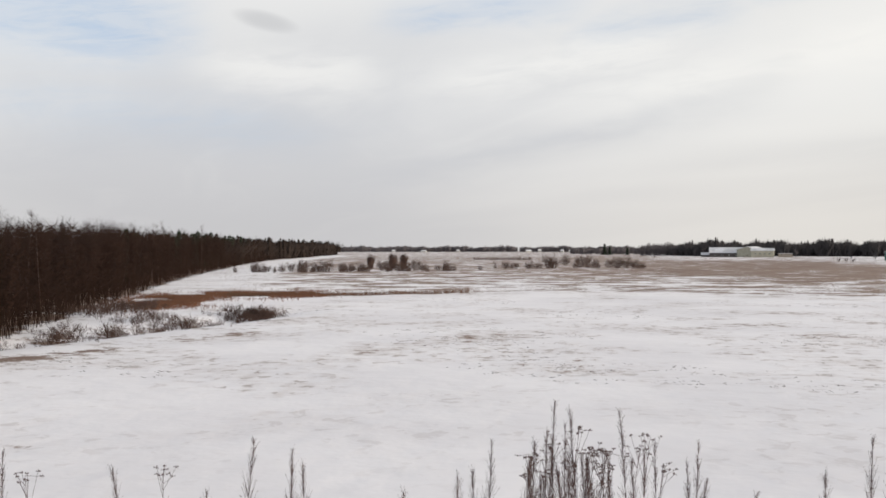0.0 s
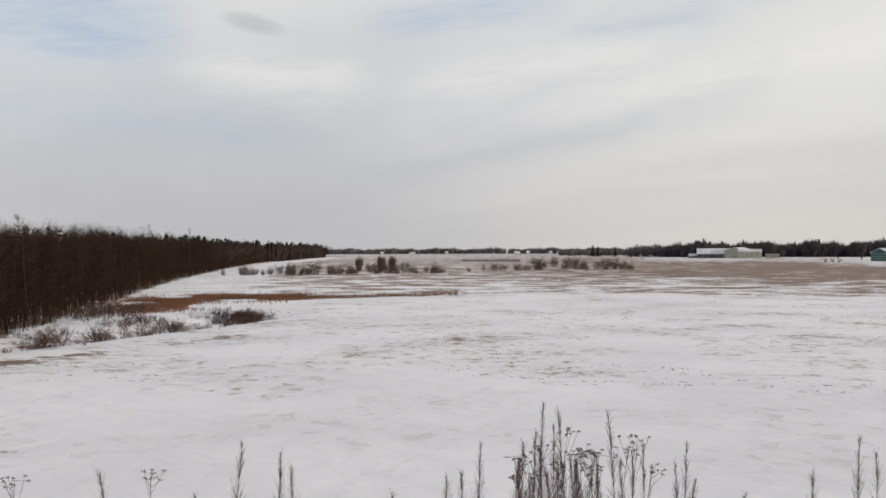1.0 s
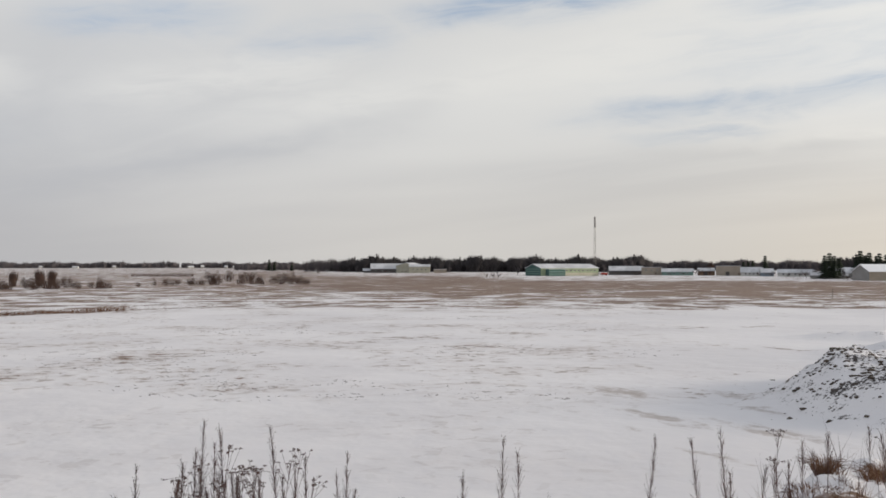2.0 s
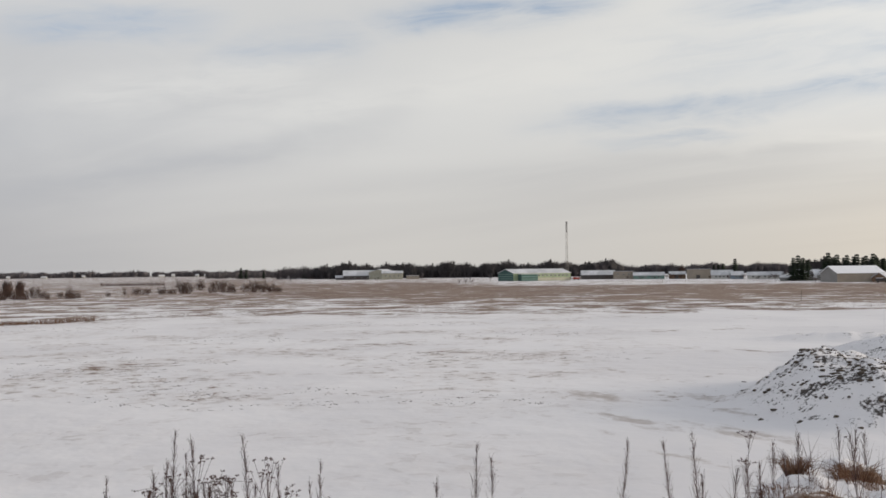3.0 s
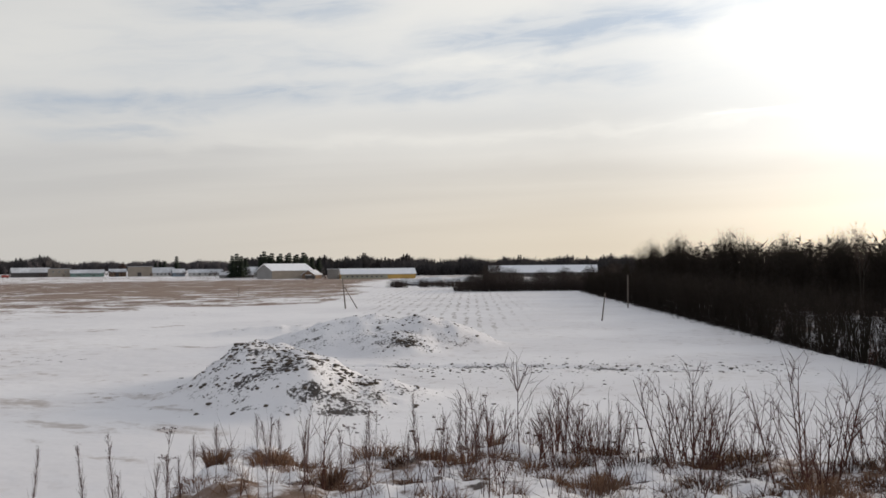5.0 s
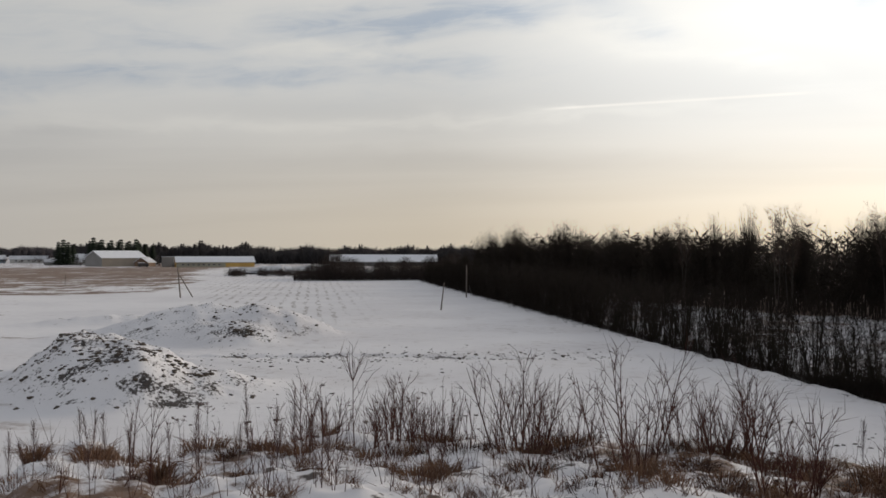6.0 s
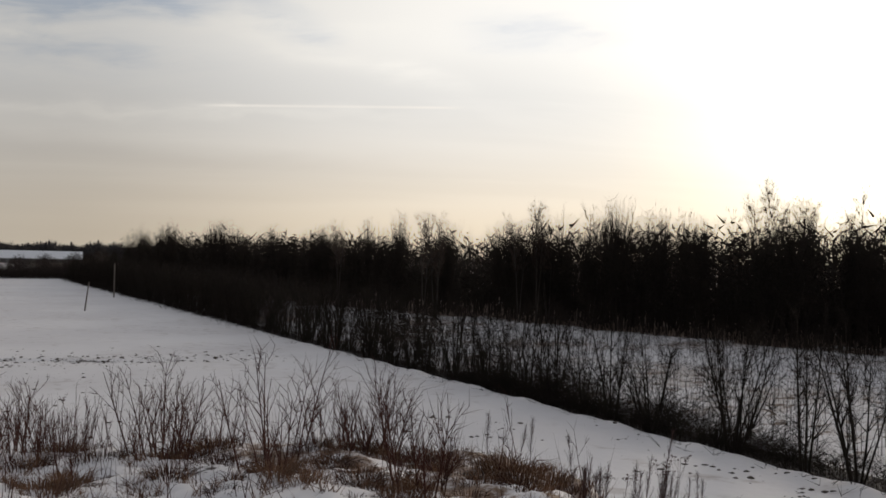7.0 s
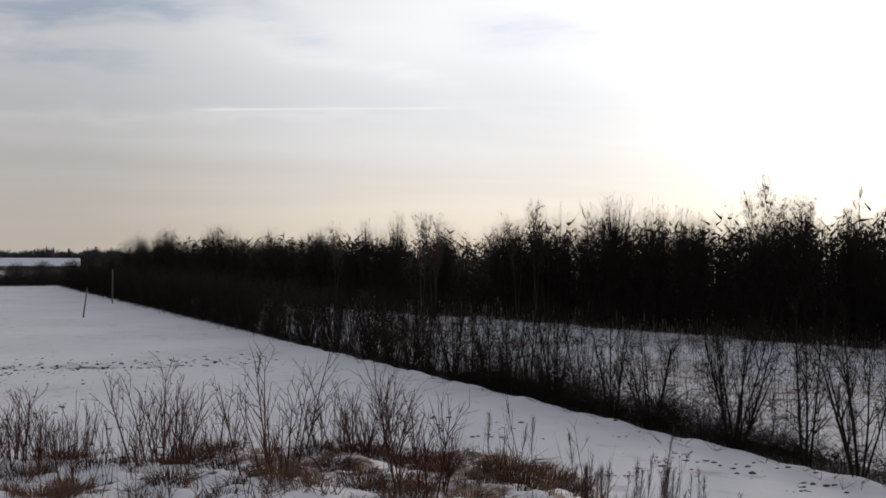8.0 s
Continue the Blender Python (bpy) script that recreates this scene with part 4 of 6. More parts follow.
def far_woods():
    rng = np.random.default_rng(7)

    def belt(n, az0, az1, d0, d1, h0, h1, spruce, label, name="woodland", low=False, mat=None):
        rows = []
        for _ in range(n):
            az, d = rng.uniform(az0, az1), rng.uniform(d0, d1)
            x, y = spot(az, d)
            kind = rng.integers(4 if low else 5, 8 if low else 9) if rng.random() < spruce else rng.integers(0, 4 if low else 5)
            wave = 1 + 0.10 * math.sin(az * 2.1) + 0.08 * math.sin(az * 5.3 + 1)
            rows.append((x, y, 0, rng.uniform(h0, h1) * wave, rng.uniform(0, 6.3), kind))
        stuff(name, rows, (FAR_CLUMP if low else FAR_DECID) + FAR_SPRUCE, mat or M_WOODS_HAZED, label, "woodland")

    # belts given no material take the paler twigs with haze in their colour
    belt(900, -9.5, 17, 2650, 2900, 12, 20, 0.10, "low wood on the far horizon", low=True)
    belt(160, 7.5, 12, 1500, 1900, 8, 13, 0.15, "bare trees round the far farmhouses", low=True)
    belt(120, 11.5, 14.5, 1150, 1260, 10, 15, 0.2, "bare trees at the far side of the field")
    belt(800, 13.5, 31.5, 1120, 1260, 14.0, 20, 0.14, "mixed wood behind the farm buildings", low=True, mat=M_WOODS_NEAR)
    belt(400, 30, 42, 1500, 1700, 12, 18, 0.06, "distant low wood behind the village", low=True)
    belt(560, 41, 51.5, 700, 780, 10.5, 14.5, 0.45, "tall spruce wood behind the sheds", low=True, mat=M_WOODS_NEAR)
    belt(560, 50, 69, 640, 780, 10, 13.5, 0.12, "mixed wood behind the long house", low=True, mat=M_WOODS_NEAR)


right_wood()
left_wood()
far_woods()

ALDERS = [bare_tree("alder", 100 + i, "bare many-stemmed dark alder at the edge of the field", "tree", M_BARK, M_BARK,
                    height=h, stems=n, lean=ln, r=0.085, first=0.22, boughs=11, bough=0.30, twigs=8, twig=0.65, thin=0.0095, angle=30, steps=9, bsteps=3, wander=0.22, rise=0.06, upturn=0.018, fork=(18, 42))
          for i, (h, n, ln) in enumerate([(6.2, 6, 0.24), (6.4, 3, 0.10), (6.2, 8, 0.34), (5.2, 7, 0.36), (6.6, 4, 0.16), (6.4, 4, 0.20), (5.9, 6, 0.26)])]


def alder_row():
    rng = np.random.default_rng(11)
    # the nearest ones stand singly; farther off they close up
    row = [(1.4, 0.5, 0), (3.8, 0.5, 1), (7.6, 0.6, 2), (14.0, 1.4, 3), (17.0, 1.4, 4), (19.6, 1.4, 5), (22.1, 1.3, 6), (25.7, 1.9, 4), (23.6, 1.6, 1), (30.1, 1.8, 0), (27.9, 2.0, 5), (35.1, 2.0, 6), (32.6, 2.2, 3),
           (-1.6, 0.8, 4), (-5.5, 0.9, 3), (-9.5, 1.0, 2), (8.3, 1.0, 5)]
    run = 37.5
    while run < 236:
        row.append((run, 1.6 + rng.uniform(-0.9, 2.0), int(rng.integers(0, 7))))
        run += rng.choice([1.2, 1.9, 2.4, 3.0, 3.9]) * (0.66 - 0.12 * sm(run, 50, 110))
    used = set()
    for run, past, k in row:
        x, y = by_hedge(run, past)
        m = pose(x, y, float(land(x, y)), 0, 0, rng.uniform(0, 360)) @ Matrix.Scale(rng.uniform(0.88, 1.12), 4)
        if k in used:
            copy_thing(ALDERS[k], m).matrix_basis = m
        else:
            used.add(k)
            ALDERS[k].matrix_basis = m
            ALDERS[k]["group"] = "alders along the field"


alder_row()


M_BIRCH_TWIG = material("birch_twigs", (0.075, 0.050, 0.038), 0.9, second=(0.042, 0.029, 0.023), grain=9, gloss=0.15)
M_BIRCH_PALE = material("pale_birch_bark", (0.12, 0.085, 0.07), 0.85, second=(0.045, 0.03, 0.025), grain=2.5, gloss=0.2)


def tall_birches():
    """Birches that stand up over the dark wood, and unseen ones added to shade the snow."""
    label = "tall pale-stemmed leafless birch above the dark wood, the outermost added for shade"
    for i, (az, d, h) in enumerate([(88.2, 120, 14.0), (88.9, 122, 13.6), (91.4, 121, 13.6), (92.0, 123, 12.6), (81.6, 124, 12.4), (82.3, 126, 12.9), (76.6, 150, 12.0), (100.6, 120, 14.6),
                                    (102.2, 121, 17.0), (101.4, 123, 16.4), (103.6, 122, 15.0), (106.4, 116, 15.8), (107.4, 117, 15.0), (95.8, 126, 12.4), (87.2, 122, 12.4), (99.6, 122, 13.6),
                                    # from 108.6 degrees on: out of view, added to block low sun from the slope
                                    (100.9, 126, 15.2), (103.0, 127, 14.4), (105.6, 121, 13.6), (108.6, 119, 15.4), (109.8, 117, 15.8), (111.2, 120, 15.0), (112.8, 118, 15.6), (114.5, 119, 15.0)]):
        x, y = spot(az, d)
        t = bare_tree("birch", 900 + i, label, "tree", M_BIRCH, M_BIRCH_TWIG, height=h + 1.3, stems=2 + i % 2, lean=0.10, r=0.12, first=0.40, boughs=46, bough=0.16, twigs=17, twig=0.85, thin=0.0085, angle=24, steps=12, bsteps=2, wander=0.16, rise=0.08, upturn=0.0, dome=True, fork=(15, 45))
        t.matrix_basis = pose(x, y, 0)
    for i, (az, d, h) in enumerate([(-23.1, 121, 10.5), (-22.4, 122, 10.0), (-22.7, 141, 13.4), (-24.0, 118, 11.0), (-20.6, 149, 12.0), (-18.2, 200, 13.0), (-16.7, 232, 14.4), (-16.3, 236, 14.0), (-19.6, 170, 12.8), (-15.7, 268, 15.9), (-13.9, 330, 16.5)]):
        x, y = spot(az, d)
        t = bare_tree("birch", 930 + i, "leafless white-stemmed birch at the edge of the brown wood", "tree", M_BIRCH_PALE, M_BARK_RED, height=h, stems=1, lean=0.05, r=0.11, first=0.45, boughs=22, bough=0.18,
                      twigs=6, twig=0.8, thin=0.016, angle=32, steps=12, bsteps=2)
        t.matrix_basis = pose(x, y, 0)


tall_birches()


# ---- growth on the bank ----
def shrub(x, y, h, seed, stems, lean, label, boughs=7, twigs=3, mat=None, fine=None, thin=0.0042, r=0.0175, bough=0.34, angle=29, name="willow_bush", cat="bush", spread=2.2):
    both = branch_tree(seed, height=h, stems=stems, lean=lean, r=r, first=0.18, boughs=boughs, bough=bough, twigs=twigs, twig=0.13 * h + 0.03,
                           thin=thin, angle=angle, steps=9, bsteps=3, wander=0.22, rise=0.05, upturn=0.008, spread=spread, fork=(22, 46))
    top = tagged(new(name), label, cat)
    top.matrix_basis = pose(x, y, float(land(x, y)) - 0.02)
    stems_of(top, both, "stem", mat or M_STALK, fine or M_STALK)
    return top


M_WILLOW = material("willow_stems", (0.090, 0.037, 0.029), 0.9, second=(0.040, 0.017, 0.014), grain=20, gloss=0.1)


def bank_bushes():
    leafless = "bare dark-stemmed willow bush on the snowy bank"
    for i, (x, y, h, n, ln) in enumerate([(12.44, 5.24, 1.60, 13, 0.26), (12.1, 5.0, 1.15, 12, 0.34), (10.79, 3.25, 1.50, 12, 0.24), (13.0, 2.44, 1.15, 15, 0.32), (12.75, 2.75, 0.95, 12, 0.3)]):
        shrub(x, y, h, 300 + i, max(8, n - 3), ln, leafless, 8, 3, M_WILLOW, M_WILLOW, 0.0036)
    for i, (x, y, h, n) in enumerate([(12.77, 3.45, 1.48, 1), (11.05, 6.96, 1.36, 2), (11.46, 6.63, 1.01, 3), (9.86, 1.48, 1.30, 4), (9.75, 1.38, 1.0, 3), (11.44, 8.19, 0.95, 3),
                                      (11.75, 8.81, 0.95, 3), (11.82, 7.05, 0.80, 3), (11.31, 9.24, 0.82, 3), (10.9, 7.45, 0.72, 3), (12.3, 6.9, 0.7, 3)]):
        shrub(x, y, h, 330 + i, n, 0.22, "slender bare sapling with fine side twigs on the bank", 14, 3, M_WILLOW, M_WILLOW, 0.0036, 0.016, 0.34, 27, "sapling", "sapling")
    rng = np.random.default_rng(29)
    for i in range(26):
        az = rng.uniform(44, 92)
        x, y = spot(az, rng.uniform(9.2, float(rim(az)[0]) - 0.3))
        shrub(x, y, rng.uniform(0.45, 1.05), 400 + i, 1, 0.2, "thin single dark shoot standing in the snow", 7, 2, M_WILLOW, M_WILLOW, 0.0030, 0.0075, 0.30, 26, "sapling", "sapling")
    for i, (x, y, h, n) in enumerate([(12.02, 6.38, 0.82, 44), (12.24, 7.21, 0.72, 13), (13.15, 3.16, 0.80, 11), (12.85, 4.59, 0.62, 13), (12.76, 5.03, 0.71, 13), (12.38, 5.72, 0.74, 12),
                                      (11.0, 9.5, 0.5, 10), (12.2, 8.0, 0.6, 9)]):
        shrub(x, y, h, 360 + i, n, 0.20, "dense low brush of thin reddish shoots", 3, 2, M_WILLOW, M_WILLOW, 0.0030, 0.006, 0.26, 16)


def weed(seed, h, kind):
    """A dead herb: a stalk with short upright side shoots, or with flat seed heads at its top."""
    rng = np.random.default_rng(seed)
    stalk, heads = [], []
    js = limb(stalk, rng, (0, 0, -0.03), (rng.normal(0, 0.07), rng.normal(0, 0.07), 1), h, 0.0052, 0.0018, 14, 0.018, 0.006)
    if kind == "spire":
        for _ in range(int(60 * h)):
            f = rng.uniform(0.28, 0.99)
            i = min(int(f * 14), 13)
            p = js[i][0] + (js[i + 1][0] - js[i][0]) * (f * 14 - i)
            ln = (0.05 + 0.24 * (1.02 - f)) * rng.uniform(0.6, 1.3)
            sj = limb(stalk, rng, p, side_way(rng, js[i][1], rng.uniform(12, 26)), ln, 0.0017, 0.0009, 2, 0.05, 0.12)
            for q, d, _r in sj[1:]:
                for _k in range(1):
                    e = q + rng.normal(0, 0.006, 3)
                    heads.append((*e, *(e + side_way(rng, d, 25) * rng.uniform(0.010, 0.024)), 0.0019, 0.0))
        for _ in range(22):
            f = 0.72 + 0.28 * rng.random()
            i = min(int(f * 14), 13)
            p = js[i][0] + (js[i + 1][0] - js[i][0]) * (f * 14 - i)
            heads.append((*p, *(p + side_way(rng, js[i][1], 30) * rng.uniform(0.020, 0.045)), 0.0025, 0.0))
    else:
        p, d, _r = js[-1]
        for _ in range(9):
            b = js[rng.integers(10, 15)][0]
            tip = p + np.array([rng.normal(0, 0.055), rng.normal(0, 0.055), rng.uniform(-0.05, 0.03)])
            stalk.append((*b, *tip, 0.002, 0.0015))
            for _k in range(7):
                e = tip + rng.normal(0, 0.010, 3) * (1, 1, 0.4)
                heads.append((*e, *(e + np.array([0, 0, 0.012])), 0.007, 0.002))
        for _ in range(5):
            b, dd, _r = js[rng.integers(3, 9)]
            limb(stalk, rng, b, side_way(rng, dd, 35), h * 0.18, 0.0025, 0.0015, 2, 0.1, 0.05)
    return stalk, heads, js[-1][0]


def dead_weed(x, y, z_top, seed, kind):
    z = float(land(x, y))
    stalk, heads, tip = weed(seed, max(z_top - z, 0.3) + 0.07, kind)
    name, label = (("wormwood", "dry brown wormwood stalk standing above the snow") if kind == "spire" else ("tansy", "dead tansy stalk with flat dark seed heads"))
    top = tagged(new(name), label, "weed", group="dead weeds on the bank")
    bx, by = x - float(tip[0]), y - float(tip[1])
    top.matrix_basis = pose(bx, by, float(land(bx, by)))
    V, Q = welded(stalk)
    part("stalk", mesh("stalk", V, None, Q, M_STALK), top)
    V, T = spikes(heads)
    tagged(part("seed_spray", mesh("seed_spray", V, T, None, M_SEED), top), kind="stuff")


def bank_weeds():
    rng = np.random.default_rng(17)
    tall = [(1.03, 9.29, 6.60), (1.16, 9.27, 6.52), (1.61, 9.21, 6.60), (1.92, 9.14, 6.33), (2.29, 9.05, 6.28), (2.36, 9.0, 6.05), (0.45, 9.34, 6.14),
            (0.27, 9.35, 5.92), (-1.72, 9.18, 6.21), (-1.38, 9.24, 6.06), (-1.29, 9.26, 6.03), (3.65, 8.58, 6.36), (3.3, 8.72, 6.02), (-3.72, 8.55, 6.28), (-2.9, 8.87, 6.05),
            (3.77, 8.54, 6.33), (4.88, 7.97, 6.34), (5.14, 7.81, 6.26), (5.35, 7.67, 6.40), (5.4, 7.6, 6.1), (0.95, 9.2, 6.3), (1.1, 9.1, 6.38), (1.72, 9.2, 6.1), (2.2, 9.1, 6.12)]
    for i, (x, y, zt) in enumerate(tall):
        dead_weed(x, y, zt, 500 + i, "spire")
    flat = [(1.25, 9.26, 6.25), (1.40, 9.24, 6.27), (1.30, 9.15, 6.12), (0.81, 9.31, 6.0), (1.88, 9.15, 6.22), (2.0, 9.1, 6.05), (1.5, 9.1, 6.0), (-2.49, 9.0, 5.96), (-3.56, 8.62, 6.03), (0.9, 9.1, 5.95)]
    for i, (x, y, zt) in enumerate(flat):
        dead_weed(x, y, zt, 540 + i, "flat")
    for i in range(26):
        dead_weed(0.75 + 1.2 * rng.random(), 9.0 + 0.35 * rng.random(), rng.uniform(5.85, 6.25), 560 + i, "spire" if i % 3 else "flat")
    for i in range(13):
        a = rng.uniform(-22, 33)
        x, y = spot(a, rng.uniform(8.6, 9.2))
        dead_weed(x, y, rng.uniform(5.75, 5.98), 580 + i, "spire")
    for i, (az, d, h) in enumerate([(43, 10.2, 0.75), (45.5, 10.6, 0.7), (47.3, 11.2, 0.62), (49, 10.0, 0.85), (51.5, 10.8, 0.6), (53.5, 11.5, 0.55), (56, 10.2, 0.6), (88, 12.6, 0.62), (90, 12.2, 0.5),
                                    (92.3, 12.0, 0.5), (85.5, 13.2, 0.6), (96.0, 15.0, 0.85), (95.2, 14.8, 0.6), (40.5, 11.0, 0.55), (38.5, 10.5, 0.5)]):
        x, y = spot(az, d)
        dead_weed(x, y, float(land(x, y)) + h, 600 + i, "spire")
    for i in range(16):
        x, y = spot(rng.uniform(84, 105), rng.uniform(13.2, 19))
        dead_weed(x, y, float(land(x, y)) + rng.uniform(0.25, 0.7), 660 + i, "spire")
    for i, (az, zt) in enumerate([(95.8, 6.06), (96.2, 5.98), (96.7, 5.9), (97.4, 5.72), (95.2, 5.86), (94.6, 5.84), (93.8, 5.88), (93.4, 5.7), (91.0, 5.85), (91.6, 5.7), (92.2, 5.72), (90.4, 5.66), (96.0, 5.7), (95.5, 5.74), (99.3, 5.62), (94.1, 5.68)]):
        x, y = spot(az, 10.4 + 0.25 * math.sin(i * 2.1))
        dead_weed(x, y, zt, 690 + i, "flat" if i % 3 == 1 else "spire")
    for i in range(16):
        x, y = spot(rng.choice([91.2, 93.6, 95.6, 96.3]) + rng.normal(0, 0.5), 10.4 + rng.normal(0, 0.15))
        dead_weed(x, y, rng.uniform(5.45, 5.85), 710 + i, "spire")
    for i in range(18):
        az = 37 + 21 * rng.random()
        x, y = spot(az, float(rim(az)[0]) - 0.2 - 2.6 * rng.random())
        dead_weed(x, y, float(land(x, y)) + rng.uniform(0.35, 0.85), 620 + i, "spire" if i % 5 else "flat")


M_LITTER = material("dead_grass_mat", (0.080, 0.043, 0.032), 0.95, second=(0.038, 0.022, 0.017), grain=8, stain=2, gloss=0.1)


def tuft(x, y, h, w, seed, blades=150, mat=None):
    """A clump of arching dry grass."""
    rng = np.random.default_rng(seed)
    seg = []
    for _ in range(blades):
        a, q = rng.uniform(0, 6.283), w * math.sqrt(rng.random())
        p = np.array([q * math.cos(a), q * math.sin(a) * 0.6, -0.03])
        out = np.array([math.cos(a), math.sin(a), 0]) * rng.uniform(0.2, 1.2)
        ln = h * rng.uniform(0.5, 1.2)
        m = p + (out * 0.5 + np.array([0, 0, 0.9])) * ln * 0.55
        e = m + (out * 1.0 + np.array([0, 0, rng.uniform(-0.3, 0.5)])) * ln * 0.5
        seg.append((*p, *m, 0.0045, 0.003))
        seg.append((*m, *e, 0.003, 0.0008))
    V, Q = sticks(seg)
    ob = tagged(new("grass_tuft", mesh("grass_tuft", V, None, Q, mat or M_STRAW)), "dark red-brown mat of dead grass under bushes" if mat else "rust-brown tuft of dry grass poking through snow", "grass tuft", kind="stuff")
    ob.matrix_basis = pose(x, y, float(land(x, y)), 0, 0, rng.uniform(-30, 30))


def bank_tufts():
    rng = np.random.default_rng(23)
    for i, (x, y, h, w) in enumerate([(8.33, 9.78, 0.36, 0.16), (9.12, 9.67, 0.30, 0.30), (8.53, 7.99, 0.36, 0.13), (10.29, 8.85, 0.27, 0.30), (10.57, 8.15, 0.24, 0.22), (9.52, 5.31, 0.20, 0.34),
                                      (9.41, 5.07, 0.20, 0.36), (11.92, 4.98, 0.26, 0.50), (12.53, 4.63, 0.24, 0.40), (10.60, 3.19, 0.24, 0.30), (12.95, 2.69, 0.20, 0.55), (9.69, 1.55, 0.20, 0.40),
                                      (11.25, 0.65, 0.30, 0.55), (10.7, 0.45, 0.26, 0.45), (12.73, 1.46, 0.18, 0.45), (11.6, 0.2, 0.24, 0.4), (12.0, 6.4, 0.22, 0.35)]):
        tuft(x, y, h, w, 700 + i, 110 + int(220 * w))
    for i in range(40):
        az, edge = rng.uniform(57, 93) if i < 24 else rng.uniform(38, 60), 13.2
        x, y = spot(az, rng.uniform(9.6, edge) if i < 24 else float(rim(az)[0]) - 2.0 * rng.random())
        tuft(x, y, rng.uniform(0.12, 0.26), rng.uniform(0.15, 0.4), 730 + i, 90)
    for i, (x, y, w) in enumerate([(12.44, 5.24, 0.55), (12.1, 5.0, 0.5), (10.79, 3.25, 0.45), (13.0, 2.44, 0.6), (12.7, 2.8, 0.5), (12.77, 3.45, 0.35), (11.05, 6.96, 0.4), (12.02, 6.38, 0.5),
                                   (12.24, 7.21, 0.45), (12.85, 4.59, 0.45), (12.38, 5.72, 0.5), (11.6, 4.3, 0.45), (11.3, 5.6, 0.4), (11.9, 3.9, 0.5), (11.2, 2.5, 0.4), (12.3, 1.9, 0.5), (10.3, 2.2, 0.4),
                                   (10.4, 4.3, 0.35), (10.9, 6.0, 0.35), (11.8, 8.2, 0.4), (10.9, 8.9, 0.35), (9.9, 9.6, 0.35)]):
        tuft(x + rng.normal(0, 0.1), y + rng.normal(0, 0.1), rng.uniform(0.16, 0.28), w, 780 + i, 150, M_LITTER)
    for i in range(34):
        az = rng.uniform(42, 93)
        x, y = spot(az, rng.uniform(8.8, float(rim(az)[0]) - 0.6))
        tuft(x, y, rng.uniform(0.08, 0.2), rng.uniform(0.12, 0.38), 820 + i, 70, M_LITTER)
    rows = []
    protos = []
    for s in range(4):
        r2 = np.random.default_rng(40 + s)
        seg = [(0.05 * r2.normal(), 0.05 * r2.normal(), -0.02, 0.14 * r2.normal(), 0.14 * r2.normal(), r2.uniform(0.08, 0.26), 0.004, 0.0) for _ in range(16)]
        V, T = spikes(seg)
        protos.append((V, T, np.zeros((0, 4), int)))
    for _ in range(380):
        az = rng.uniform(35, 100)
        edge, _e = rim(az)
        x, y = spot(az, rng.uniform(8.5, float(edge) + 1.5))
        rows.append((x, y, float(land(x, y)), rng.uniform(0.5, 1.3), rng.uniform(0, 6.3), rng.integers(0, 4)))
    stuff("dry_grass", rows, protos, M_STRAW, "thin dry grass blades poking through the snow on the bank", "grass")
    stalks = []
    for i in range(640):
        az = rng.uniform(37, 92)
        edge, _e = rim(az)
        far = float(edge) + 0.6
        x, y = spot(az, rng.uniform(9.0, far + 0.6) if i < 420 else far - abs(rng.normal(0, 1.3)))
        if i >= 420 and math.sin(x * 1.9 + 2 * math.sin(y * 0.8)) + math.sin(y * 2.3 + x) < -0.1:
            continue
        z, h = float(land(x, y)), rng.uniform(0.15, 0.85) ** 1.2 * (1.0 if i < 420 else 0.6)
        stalks.append((x, y, z - 0.02, x + rng.normal(0, 0.22) * h, y + rng.normal(0, 0.22) * h, z + h, 0.005, 0.0008))
    V, T = spikes(stalks)
    tagged(new("dry_stalks", mesh("dry_stalks", V, T, None, M_WILLOW)), "scattered thin dead stalks standing on the bank", "stalks", kind="stuff")


bank_bushes()
bank_weeds()
bank_tufts()


# ---- farm and village buildings across the field ----
def wall_paint(name, col, second=None):
    return material(name, col, 0.85, second=second or tuple(c * 0.78 for c in col), grain=1.5, stain=0.25, bump=0.05, spread=0.0)


M_TEAL = wall_paint("teal_sheeting", (0.055, 0.12, 0.108))
M_TEAL_PALE = wall_paint("pale_teal_sheeting", (0.17, 0.27, 0.24))
M_LIME = wall_paint("pale_green_plaster", (0.30, 0.37, 0.24))
M_CREAM = wall_paint("cream_plaster", (0.42, 0.41, 0.33))
M_YELLOW = wall_paint("ochre_plaster", (0.62, 0.40, 0.12))
M_BEIGE = wall_paint("beige_plaster", (0.33, 0.285, 0.235))
M_GREYW = wall_paint("grey_concrete", (0.28, 0.27, 0.26))
M_DARKW = wall_paint("dark_boards", (0.085, 0.078, 0.075))
M_BROWNW = wall_paint("brown_boards", (0.20, 0.13, 0.085))
M_WHITEW = wall_paint("white_plaster", (0.55, 0.54, 0.52))
M_BLUEW = wall_paint("blue_grey_boards", (0.22, 0.27, 0.32))
M_RED = material("dull_red_paint", (0.42, 0.07, 0.05), 0.6, spread=0.0)
M_BRUSH = material("brown_brush", (0.095, 0.062, 0.052), 0.95, second=(0.050, 0.033, 0.029), grain=6, gloss=0.1)
M_TYRE = material("tyre_rubber", (0.025, 0.025, 0.026), 0.9, spread=0.0)


